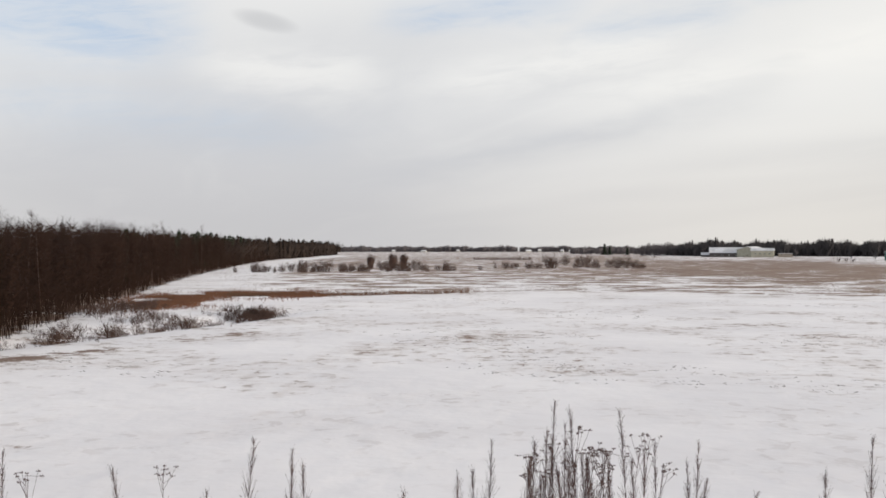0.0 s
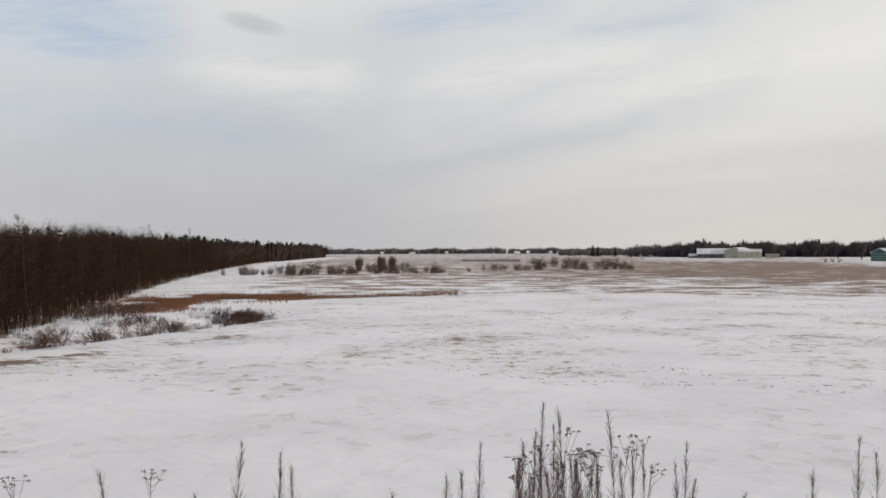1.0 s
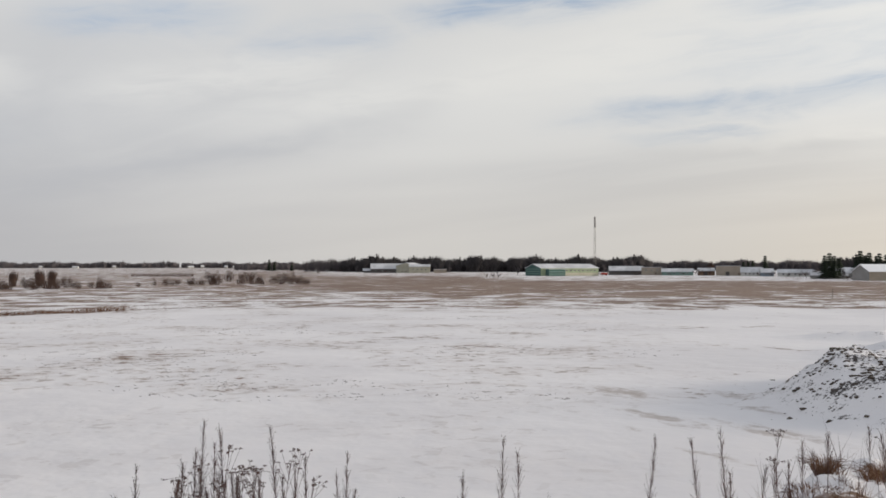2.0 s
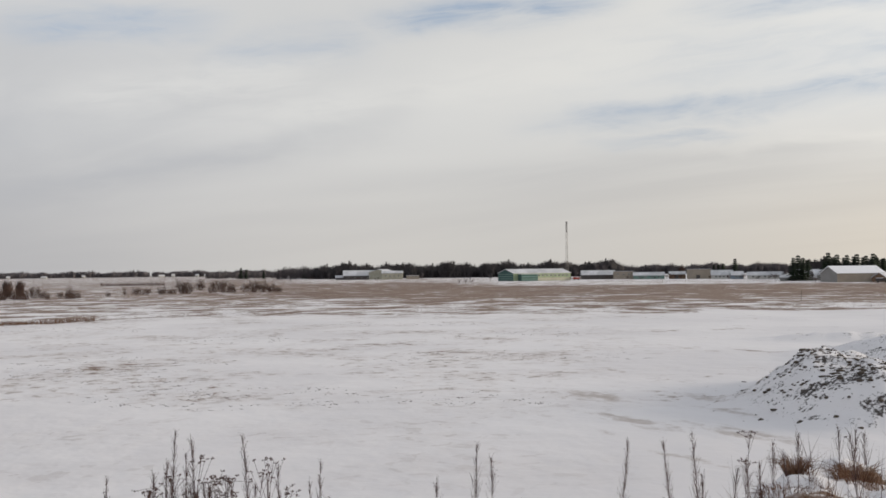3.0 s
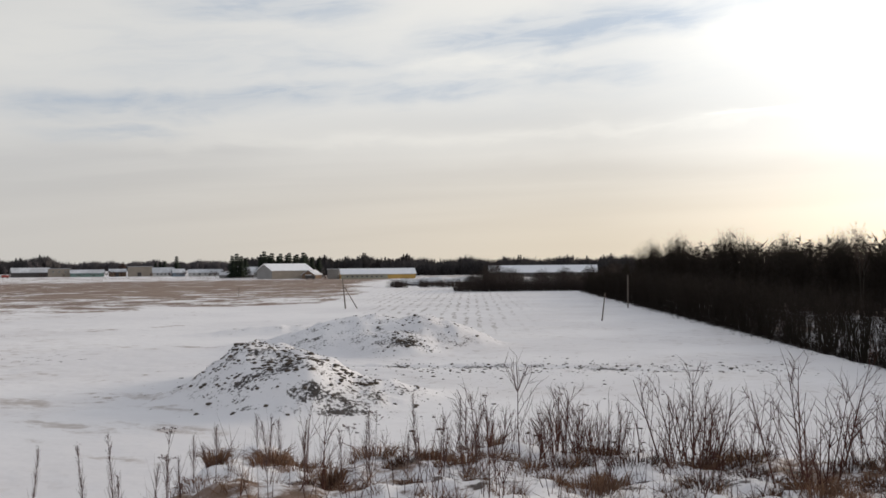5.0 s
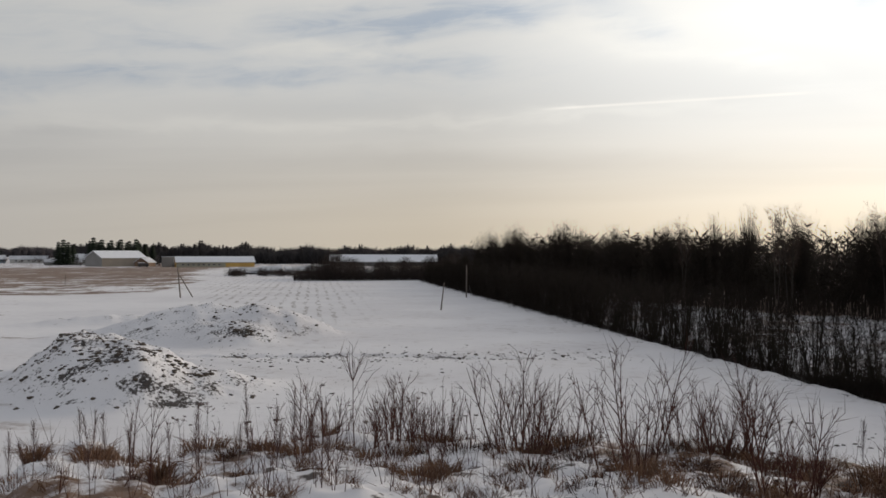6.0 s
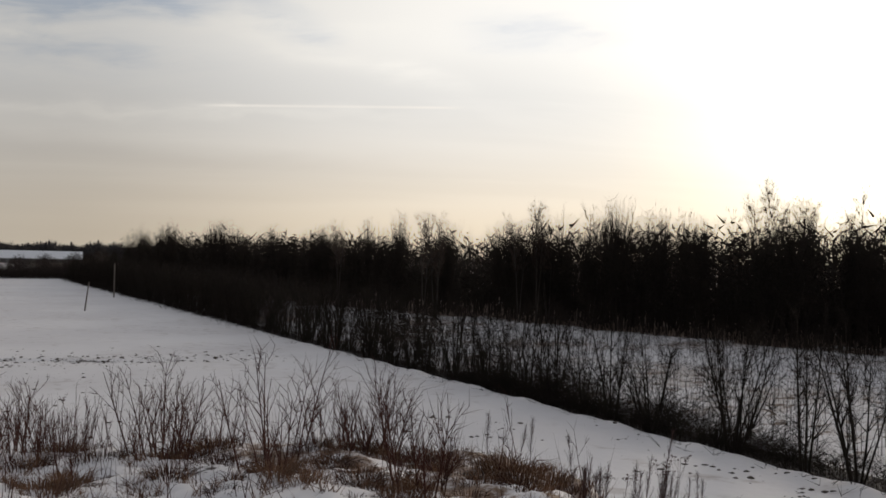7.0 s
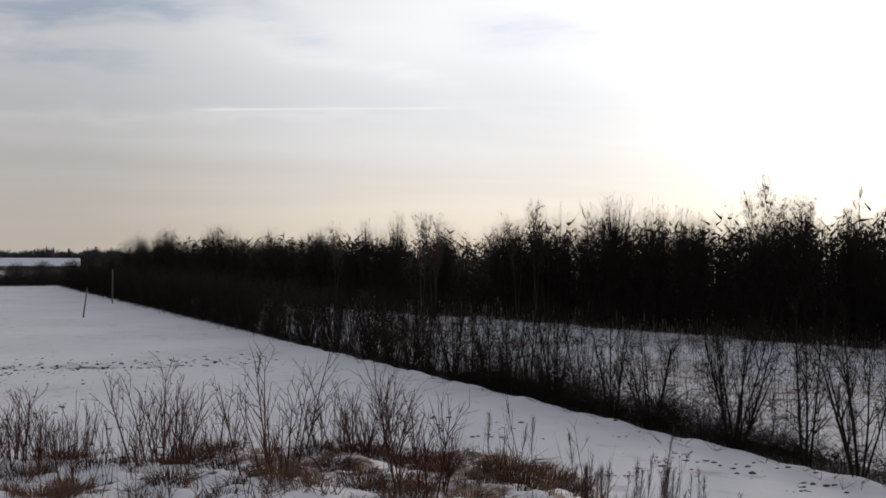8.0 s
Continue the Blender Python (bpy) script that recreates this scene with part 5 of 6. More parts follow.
def block(name, x0, x1, y0, y1, z0, z1, mat, parent, label="", bevel=0.04):
    bm = bmesh.new()
    bmesh.ops.create_cube(bm, size=1.0, matrix=Matrix.Translation(((x0 + x1) / 2, (y0 + y1) / 2, (z0 + z1) / 2)) @ Matrix.Diagonal((x1 - x0, y1 - y0, z1 - z0, 1)))
    if bevel:
        bmesh.ops.bevel(bm, geom=list(bm.edges), offset=bevel, segments=1, affect="EDGES")
    return part(name, from_bm(name, bm, mat), parent, label)


def prism(name, outline, x0, x1, mat, parent, label=""):
    """A (y, z) outline drawn out along x."""
    bm = bmesh.new()
    a = [bm.verts.new((x0, y, z)) for y, z in outline]
    b = [bm.verts.new((x1, y, z)) for y, z in outline]
    bm.faces.new(a[::-1])
    bm.faces.new(b)
    n = len(a)
    for i in range(n):
        bm.faces.new((a[i], a[(i + 1) % n], b[(i + 1) % n], b[i]))
    bmesh.ops.recalc_face_normals(bm, faces=list(bm.faces))
    return part(name, from_bm(name, bm, mat), parent, label)


def window(parent, x, z, w, h, y=0.0):
    fr = block("window", x - w / 2, x + w / 2, y - 0.10, y + 0.05, z, z + h, M_WHITEW, parent, "white-framed window", 0.02)
    for s in (-1, 1):
        cx = x + s * w * 0.235
        block("pane", cx - w * 0.19, cx + w * 0.19, y - 0.125, y - 0.104, z + 0.12, z + h - 0.12, M_GLASS, fr, "dark glass pane", 0)
    return fr


def place(top, az, d, turn):
    x, y = spot(az, d)
    top.matrix_basis = pose(x, y, float(land(x, y)) - 0.05, 0, 0, -az + turn)


def hall(name, label, az, d, turn, L, W, eave, ridge, wall, roof=None, panes=0, x0=2.0, x1=None, sill=1.2, size=(1.4, 1.2), gable=None, door=None, cat="building"):
    """A gabled building: walls, two roof slopes, windows and a door on its long side; its near corner stands at az, d."""
    top = tagged(new(name), label, cat)
    prism("wall", [(0, -0.3), (W, -0.3), (W, eave), (W / 2, ridge), (0, eave)], 0, L, wall, top)
    if gable:
        for xa, xb in ((-0.06, -0.003), (L + 0.003, L + 0.06)):
            prism("gable_cladding", [(0.05, 0), (W - 0.05, 0), (W - 0.05, eave - 0.1), (W / 2, ridge - 0.1), (0.05, eave - 0.1)], xa, xb, gable, top)
    k = (ridge - eave) / (W / 2)
    o, th = 0.5, 0.32
    prism("roof_slope", [(-o, eave - o * k + 0.02), (W / 2, ridge + 0.02), (W / 2, ridge + th), (-o, eave - o * k + th)], -o, L + o, roof or M_ROOF, top, "roof slope under snow")
    prism("roof_slope", [(W + o, eave - o * k + 0.02), (W / 2, ridge + 0.02), (W / 2, ridge + th), (W + o, eave - o * k + th)], -o, L + o, roof or M_ROOF, top, "roof slope under snow")
    x1 = x1 or L - 2
    for i in range(panes):
        window(top, x0 + (x1 - x0) * (i + 0.5) / panes, sill, *size)
    if door:
        block("door", door, door + 2.6, -0.09, 0.05, 0, min(3.0, eave - 0.3), M_DARKW, top, "dark double door", 0.02)
    place(top, az, d, turn)
    return top


def flat_house(name, label, az, d, turn, L, W, h, wall, panes=0, door=None):
    top = tagged(new(name), label, "building")
    block("wall", 0, L, 0, W, -0.3, h, wall, top)
    block("roof", -0.25, L + 0.25, -0.25, W + 0.25, h + 0.004, h + 0.30, M_ROOF, top, "flat snowy roof", 0.08)
    for i in range(panes):
        window(top, 1.5 + (L - 3) * (i + 0.5) / panes, h * 0.55, 1.3, 1.1)
    if door:
        block("door", door, door + 2.8, -0.09, 0.05, 0, 3.0, M_DARKW, top, "dark door", 0.02)
    place(top, az, d, turn)
    return top


def village():
    # long barn with lean-to, and the pale hall beside it
    hall("barn", "long low barn with a snowy grey roof", 15.35, 1000, 0, 44, 20, 4.2, 9.4, M_DARKW, None, 6, sill=1.5)
    hall("lean_to", "dark lean-to shed with a snowy roof", 14.9, 1005, 0, 9, 10, 2.2, 4.4, M_DARKW)
    hall("workshop", "pale yellow gabled workshop with a snowy roof", 17.95, 990, 62, 20, 22, 7.2, 10.2, M_CREAM, None, 0, gable=M_CREAM)
    hall("storehouse", "cream storehouse with a snowy roof", 17.6, 985, -3, 21, 12, 6.4, 8.6, M_CREAM, None, 4, sill=3.0)
    flat_house("annex", "low beige annex with a flat roof", 19.05, 985, 0, 13, 9, 3.6, M_BEIGE, 3)
    # green works with its projecting block
    works = hall("green_works", "pale green works with teal end wall and snowy roof", 25.35, 716, 30, 50, 23, 5.7, 8.7, M_LIME, None, 0, gable=M_TEAL)
    for i in range(8):
        window(works, 22 + 3.5 * i, 3.5, 1.9, 1.2)
    block("cladding_band", 19, 49.9, -0.06, -0.004, 0.2, 2.4, M_CREAM, works, "cream lower cladding", 0)
    bay = block("front_block", 4, 18, -5, -0.01, -0.3, 5.0, M_TEAL, works, "dark teal front block")
    block("block_roof", 3.8, 18.2, -5.2, -0.01, 5.004, 5.2, M_SNOW, works, "snowy flat roof", 0.05)
    for z in (1.2, 2.9):
        block("pale_strip", 4.2, 17.8, -5.05, -5.003, z, z + 0.5, M_TEAL_PALE, bay, "pale teal strip", 0)
    for z in (1.4, 3.1, 4.8):
        block("end_strip", -0.12, -0.064, 0.3, 22.7, z, z + 0.5, M_TEAL_PALE, works, "pale teal strip on the end wall", 0)
    # sheds and houses behind the field
    hall("shed", "dark shed under a snowy roof", 29.35, 800, 4, 27, 15, 3.6, 7.0, M_DARKW, None, 0, door=10)
    flat_house("block_house", "beige block house with a flat roof", 31.15, 790, 0, 16, 10, 6.2, M_BEIGE, 3)
    hall("store", "low pale green store with a snowy roof", 32.3, 785, 0, 24, 10, 2.9, 5.2, M_TEAL_PALE, None, 4)
    hall("garage", "dark brown garage with a snowy roof", 34.35, 775, 5, 12, 9, 3.6, 5.6, M_BROWNW, None, 0, door=4)
    flat_house("warehouse", "tall beige warehouse with a flat roof", 35.3, 765, 0, 18, 14, 7.3, M_BEIGE, 0, 7)
    hall("house", "white-roofed house with pale walls", 36.65, 745, 0, 15, 9, 3.0, 6.4, M_WHITEW, None, 4)
    hall("cottage", "small blue-grey cottage with a snowy roof", 37.75, 735, 8, 8.5, 7, 3.0, 5.4, M_BLUEW, None, 2)
    hall("garages", "row of pale garages under one snowy roof", 38.6, 730, -2, 24, 8, 2.8, 5.0, M_WHITEW, None, 5)
    hall("long_shed", "low grey shed with a snowy roof", 40.35, 610, 2, 20, 7, 2.0, 3.6, M_GREYW, None, 0, door=6)
    hall("hay_barn", "grey barn with a broad snowy roof", 41.15, 640, -6, 15, 12, 3.2, 6.4, M_GREYW)
    hall("hangar", "big beige hangar with grey end wall and snowy roof", 43.3, 545, 28, 26, 18, 4.7, 8.3, M_BEIGE, M_SNOW, 0, gable=M_GREYW)
    hall("brown_shed", "small brown gabled shed with a snowy roof", 45.75, 545, 60, 8, 8, 2.4, 4.8, M_BROWNW)
    flat_house("boiler_house", "square grey boiler house with a flat roof", 46.5, 535, 0, 7.5, 8, 5.2, M_GREYW)
    farm = hall("stable", "long cream and ochre stable under a snowy roof", 47.3, 520, 4, 40, 12, 2.7, 5.4, M_CREAM, M_SNOW, 8, 2, 23, 0.9, (1.1, 1.0), gable=M_YELLOW)
    block("ochre_cladding", 25, 39.9, -0.06, -0.004, 0.1, 2.3, M_YELLOW, farm, "ochre plaster", 0)
    ruin = tagged(new("ruined_shed"), "collapsed low shed with broken snowy roof slabs", "ruin")
    block("wall", 0, 27, 0, 5, -0.3, 1.2, M_DARKW, ruin, "dark broken wall")
    for x0_, x1_, z, tilt, roll in ((2, 10, 1.5, -14, 4), (9, 17, 2.1, -12, -4), (18, 22.0, 1.5, -18, 7), (22, 28, 2.2, -9, -6)):
        bm = bmesh.new()
        bmesh.ops.create_cube(bm, size=1.0, matrix=Matrix.Translation(((x0_ + x1_) / 2, 2.4, z)) @ Matrix.Rotation(radians(-tilt), 4, "X") @ Matrix.Rotation(radians(roll), 4, "Y") @ Matrix.Diagonal((x1_ - x0_, 6.4, 0.35, 1)))
        bmesh.ops.bevel(bm, geom=list(bm.edges), offset=0.1, segments=1, affect="EDGES")
        part("roof_slab", from_bm("roof_slab", bm, M_ROOF), ruin, "tilted roof slab under snow")
    block("doorway", 23.5, 26.5, -0.08, 0.3, 0.0, 0.95, M_TYRE, ruin, "black doorway", 0)
    place(ruin, 50.5, 350, 3)
    hall("long_house", "very long low house with a bright snowy roof", 56.0, 555, -3, 61, 14, 2.6, 6.3, M_DARKW, M_SNOW, 14, sill=1.0)
    rng = np.random.default_rng(3)
    for i, (az, d, L, h) in enumerate([(-1.3, 2300, 16, 6), (0.8, 2450, 9, 8), (4.9, 2400, 18, 7), (5.6, 2380, 10, 9), (6.9, 2350, 9, 8), (7.4, 2350, 7, 7), (8.5, 2300, 10, 7), (10.1, 1900, 8, 6),
                                       (10.6, 1700, 9, 7), (11.9, 1750, 9, 6), (12.6, 1800, 8, 6), (-3.0, 2500, 10, 7)]):
        hall("farmhouse", "distant white farmhouse with a snowy roof", az, d, rng.uniform(-15, 15), L * 0.75, 8, h * 0.5, h * 0.85, M_WHITEW, None, 3, 1.0, L * 0.75 - 1.0, 1.2, (1.2, 1.3))


def mast():
    top = tagged(new("radio_mast"), "slender grey lattice radio mast beside the green works", "mast")
    h, w0, w1 = 45.0, 1.3, 0.55
    legs = [(math.cos(a), math.sin(a)) for a in (0.5, 2.6, 4.7)]
    for c, s in legs:
        V, Q = sticks([(w0 * c, w0 * s, -0.3, w1 * c, w1 * s, h, 0.16, 0.11)])
        part("leg", mesh("leg", V, None, Q, M_STEEL), top)
    br = []
    n = 26
    for i in range(n):
        f0, f1 = i / n, (i + 1) / n
        a, b = w0 + (w1 - w0) * f0, w0 + (w1 - w0) * f1
        for j in range(3):
            (c0, s0), (c1, s1) = legs[j], legs[(j + 1) % 3]
            br.append((a * c0, a * s0, f0 * h, b * c1, b * s1, f1 * h, 0.05, 0.05))
            br.append((b * c0, b * s0, f1 * h, b * c1, b * s1, f1 * h, 0.045, 0.045))
    V, Q = sticks(br)
    tagged(part("bracing", mesh("bracing", V, None, Q, M_STEEL), top), kind="stuff")
    for c, s in legs:
        for z in (36.6, 40.7):
            block("antenna", 0.5 * c - 0.2, 0.5 * c + 0.2, 0.5 * s - 0.2, 0.5 * s + 0.2, z, z + 4.0, M_DARKW, top, "dark panel antenna", 0.05)
    x, y = spot(28.50, 748)
    top.matrix_basis = pose(x, y, float(land(x, y)))


def vehicle(name, label, az, d, turn, body, L=5.2, h=2.3):
    top = tagged(new(name), label, "vehicle")
    block("body", 0, L * 0.66, 0, 2.1, 0.7, h, body, top, "", 0.1)
    block("cab", L * 0.68, L, 0.05, 2.05, 0.6, h * 0.9, body, top, "", 0.15)
    block("windscreen", L - 0.04, L + 0.02, 0.25, 1.85, h * 0.55, h * 0.82, M_GLASS, top, "dark windscreen", 0)
    block("snow_cover", 0.05, L * 0.64, 0.05, 2.05, h + 0.003, h + 0.22, M_SNOW, top, "layer of snow", 0.06)
    for x in (L * 0.18, L * 0.82):
        for y in (0.0, 1.85):
            bm = bmesh.new()
            bmesh.ops.create_cone(bm, cap_ends=True, segments=14, radius1=0.45, radius2=0.45, depth=0.25, matrix=Matrix.Translation((x, y + 0.12, 0.45)) @ Matrix.Rotation(math.pi / 2, 4, "X"))
            part("wheel", from_bm("wheel", bm, M_TYRE), top, "black tyre")
    place(top, az, d, turn)
    top.location.z += 0.05


def poles():
    def pole(label, x, y, h, dx, dy, r=0.12):
        top = tagged(new("utility_pole"), label, "pole")
        V, Q = sticks([(0, 0, -0.4, dx, dy, h, r, r * 0.75)])
        part("post", mesh("post", V, None, Q, M_POLE), top)
        bm = bmesh.new()
        bmesh.ops.create_cone(bm, cap_ends=True, segments=8, radius1=r * 0.8, radius2=r * 0.2, depth=0.16, matrix=Matrix.Translation((dx, dy, h + 0.06)))
        part("cap", from_bm("cap", bm, M_POLE), top)
        top.matrix_basis = pose(x, y, float(land(x, y)))
        return top
    p = pole("weathered wooden pole with a slanting strut in the snow", 129, 118, 5.3, -0.35, 0.35, 0.16)
    V, Q = sticks([(2.6, -0.6, -0.3, -0.1, 0.1, 3.9, 0.12, 0.10)])
    part("strut", mesh("strut", V, None, Q, M_POLE), p)
    pole("old wooden pole leaning at the field edge", 118.6, 61.7, 3.7, 0.22, -0.42, 0.12)
    pole("old wooden pole upright at the field edge", 154, 75, 5.6, 0.05, 0.0, 0.14)
    x, y = spot(41.4, 250)
    pole("short weathered post in the grass", x, y, 2.4, 0.2, 0, 0.09)


village()
mast()
x_red, y_red = 28.85, 740
vehicle("red_trailer", "dull red trailer with snow on its top", x_red, y_red, 5, M_RED, 4.6, 2.4)
vehicle("lorry", "dark parked lorry with snow on its bed", 45.2, 528, 0, M_DARKW, 5.6, 2.2)
poles()


# ---- shrubs, reeds and clods in the fields ----
SHRUBS = [bare_tree("field_shrub", 200 + i, "bare brown shrub standing in the stubble field", "shrub", M_BRUSH, M_BRUSH, height=3.0, stems=11, lean=0.42, r=0.05, first=0.04, boughs=9, bough=0.36,
                    twigs=6, twig=0.6, thin=0.024, angle=46, steps=7, bsteps=1, wander=0.3, rise=0.05, upturn=0.05, spread=4.0) for i in range(3)]


def field_shrubs():
    rng = np.random.default_rng(31)
    spots = [(-11.0, 342, 0.8), (-10.2, 340, 0.6), (-9.4, 338, 0.8), (-8.9, 345, 0.9), (-8.2, 340, 1.1), (-7.4, 340, 1.0), (-6.8, 338, 1.2), (-5.9, 350, 0.8), (-5.3, 352, 0.8), (-4.7, 350, 0.7),
             (-3.6, 352, 1.0), (-3.1, 352, 1.2), (-2.6, 352, 1.0), (-1.6, 360, 1.1), (-1.2, 360, 0.8), (-0.3, 362, 0.6), (0.2, 362, 0.6), (2.2, 370, 0.5), (3.7, 395, 0.8), (4.3, 395, 0.7),
             (5.0, 400, 0.8), (6.2, 410, 1.5), (6.5, 400, 1.2), (7.2, 480, 1.4), (8.0, 440, 1.3), (8.4, 430, 1.4), (8.9, 440, 1.0), (9.7, 420, 1.0), (10.2, 410, 1.3), (10.7, 410, 1.3), (11.1, 412, 0.9),
             (11.6, 412, 0.5)]
    for i, (az, d, s) in enumerate(spots):
        x, y = spot(az, d)
        m = pose(x, y, float(land(x, y)), 0, 0, rng.uniform(0, 360)) @ Matrix.Scale(s * 1.3, 4)
        if i < 3:
            SHRUBS[i].matrix_basis = m
            SHRUBS[i]["group"] = "shrubs in the stubble"
        else:
            ob = copy_thing(SHRUBS[i % 3], m)
            ob.matrix_basis = m
    for i, (az, d, h, w) in enumerate([(-4.25, 395, 6.6, 2), (-2.95, 398, 7.4, 3), (-2.3, 402, 7.2, 3), (35.0, 900, 13.0, 2), (33.9, 850, 8, 2)]):
        x, y = spot(az, d)
        V, T, Q = clump_rods(240 + i, 80)
        top = tagged(new("field_tree"), "small round-crowned bare tree in the open field", "tree")
        V0, Q0 = sticks([(0, 0, -0.3, 0, 0, h * 0.6, 0.02 * h, 0.008 * h)])
        part("trunk", mesh("trunk", V0, None, Q0, M_BRUSH), top)
        nb = len(V) - len(T) // 3 * 4
        part("crown", mesh("crown", V[nb:] * np.array([0.30 + 0.12 * w, 0.30 + 0.12 * w, 1.0]) * h, T - nb, None, M_BRUSH), top)
        top.matrix_basis = pose(x, y, float(land(x, y)), 0, 0, 50 * i)
    for i, (az, d, h) in enumerate([(9.45, 1250, 15.5), (9.75, 1255, 13), (10.75, 1260, 11), (37.95, 770, 15.8), (37.05, 775, 11.5), (36.8, 778, 11), (37.3, 776, 12), (41.05, 600, 14.2), (41.3, 606, 15.6), (41.55, 602, 14.0), (41.8, 612, 12.5), (42.65, 585, 13.0), (42.85, 590, 16.8), (43.15, 596, 14.2), (43.3, 588, 15.6), (43.65, 594, 13.8), (43.8, 586, 15.2), (44.15, 592, 14.4),
                                    (44.3, 598, 15.8), (44.6, 590, 13.9), (44.75, 594, 14.8), (45.1, 588, 15.9), (45.3, 596, 13.6), (45.6, 600, 13.2), (46.0, 606, 12.6),
                                    (13.05, 1180, 15), (13.3, 1180, 14)]):
        x, y = spot(az, d)
        V, T, Q = FAR_SPRUCE[i % 4]
        top = tagged(new("spruce"), "dark green spruce among the far buildings", "tree", group="village spruces")
        V0, Q0 = sticks([(0, 0, -0.3, 0, 0, h * 0.98, 0.02 * h, 0.004 * h)])
        part("trunk", mesh("trunk", V0, None, Q0, M_BARK), top)
        nb = len(V) - len(T) // 3 * 4
        part("crown", mesh("crown", V[nb:] * np.array([1.75, 1.75, 1.0]) * h, T - nb, None, M_NEEDLE), top)
        top.matrix_basis = pose(x, y, float(land(x, y)), 0, 0, 40 * i)


field_shrubs()


def village_trees():
    rng = np.random.default_rng(51)
    src = bare_tree("village_tree", 260, "bare grey tree among the far buildings", "tree", M_WOODS_HAZED, M_WOODS_HAZED, height=9.0, stems=2, lean=0.15, r=0.16, first=0.2, boughs=20, bough=0.32, twigs=7, twig=1.5,
                    thin=0.07, angle=40, steps=4, bsteps=1)
    src["group"] = "village trees"
    for i, (az, d, s) in enumerate([(28.0, 765, 1.0), (29.0, 770, 1.1), (30.6, 870, 1.5), (30.2, 880, 1.6), (31.9, 800, 0.7), (33.3, 790, 0.6), (34.9, 780, 0.8), (36.5, 775, 0.9), (37.5, 790, 1.1), (39.0, 760, 0.7),
                                    (39.8, 755, 0.8), (40.6, 640, 0.75), (42.0, 600, 0.7), (46.2, 560, 0.7), (46.9, 555, 0.6), (24.0, 730, 0.7), (22.8, 740, 0.4), (20.0, 1010, 0.9), (14.5, 1010, 0.9)]):
        x, y = spot(az, d)
        m = pose(x, y, float(land(x, y)), 0, 0, rng.uniform(0, 360)) @ Matrix.Scale(s, 4)
        if i:
            copy_thing(src, m).matrix_basis = m
        else:
            src.matrix_basis = m


village_trees()


def yard_bushes():
    """Bare bushes and evergreens that break up the row of buildings."""
    rng = np.random.default_rng(57)
    shapes = [mesh("bush_rods", V, T, Q, M_BRUSH) for V, T, Q in FAR_LOW]
    for i, (az, d, h, w) in enumerate([(22.2, 640, 3.0, 1.3), (22.55, 642, 3.4, 1.2), (22.9, 641, 2.6, 1.2), (28.75, 735, 3.4, 1.0), (29.25, 785, 3.0, 1.2), (30.9, 780, 3.6, 1.0), (31.95, 778, 3.0, 1.3), (32.7, 776, 2.4, 1.4),
                                       (33.5, 772, 2.8, 1.2), (34.25, 768, 4.6, 1.1), (34.55, 766, 5.2, 1.0), (34.9, 766, 4.4, 1.1), (36.55, 742, 3.4, 1.0), (37.6, 728, 3.8, 1.0), (38.35, 722, 4.2, 1.0), (39.1, 718, 2.6, 1.2),
                                       (39.75, 712, 3.2, 1.0), (40.2, 640, 5.4, 0.9), (40.5, 644, 6.2, 0.8), (40.85, 600, 3.4, 1.0), (42.2, 560, 3.0, 1.1), (45.55, 535, 2.8, 1.0), (46.35, 528, 2.8, 1.1), (47.1, 515, 2.4, 1.2),
                                       (16.2, 980, 3.0, 1.4), (17.3, 975, 3.2, 1.2), (19.9, 970, 2.8, 1.3), (13.4, 980, 4.0, 1.4), (12.3, 900, 3.2, 1.4)]):
        x, y = spot(az, d)
        top = tagged(new("yard_bush", shapes[i % 4]), "bare brown bush beside the far farm buildings", "bush", group="yard bushes")
        top.matrix_basis = pose(x, y, float(land(x, y)) - 0.1, 0, 0, rng.uniform(0, 360)) @ Matrix.Diagonal((h * w, h * w, h, 1))


yard_bushes()


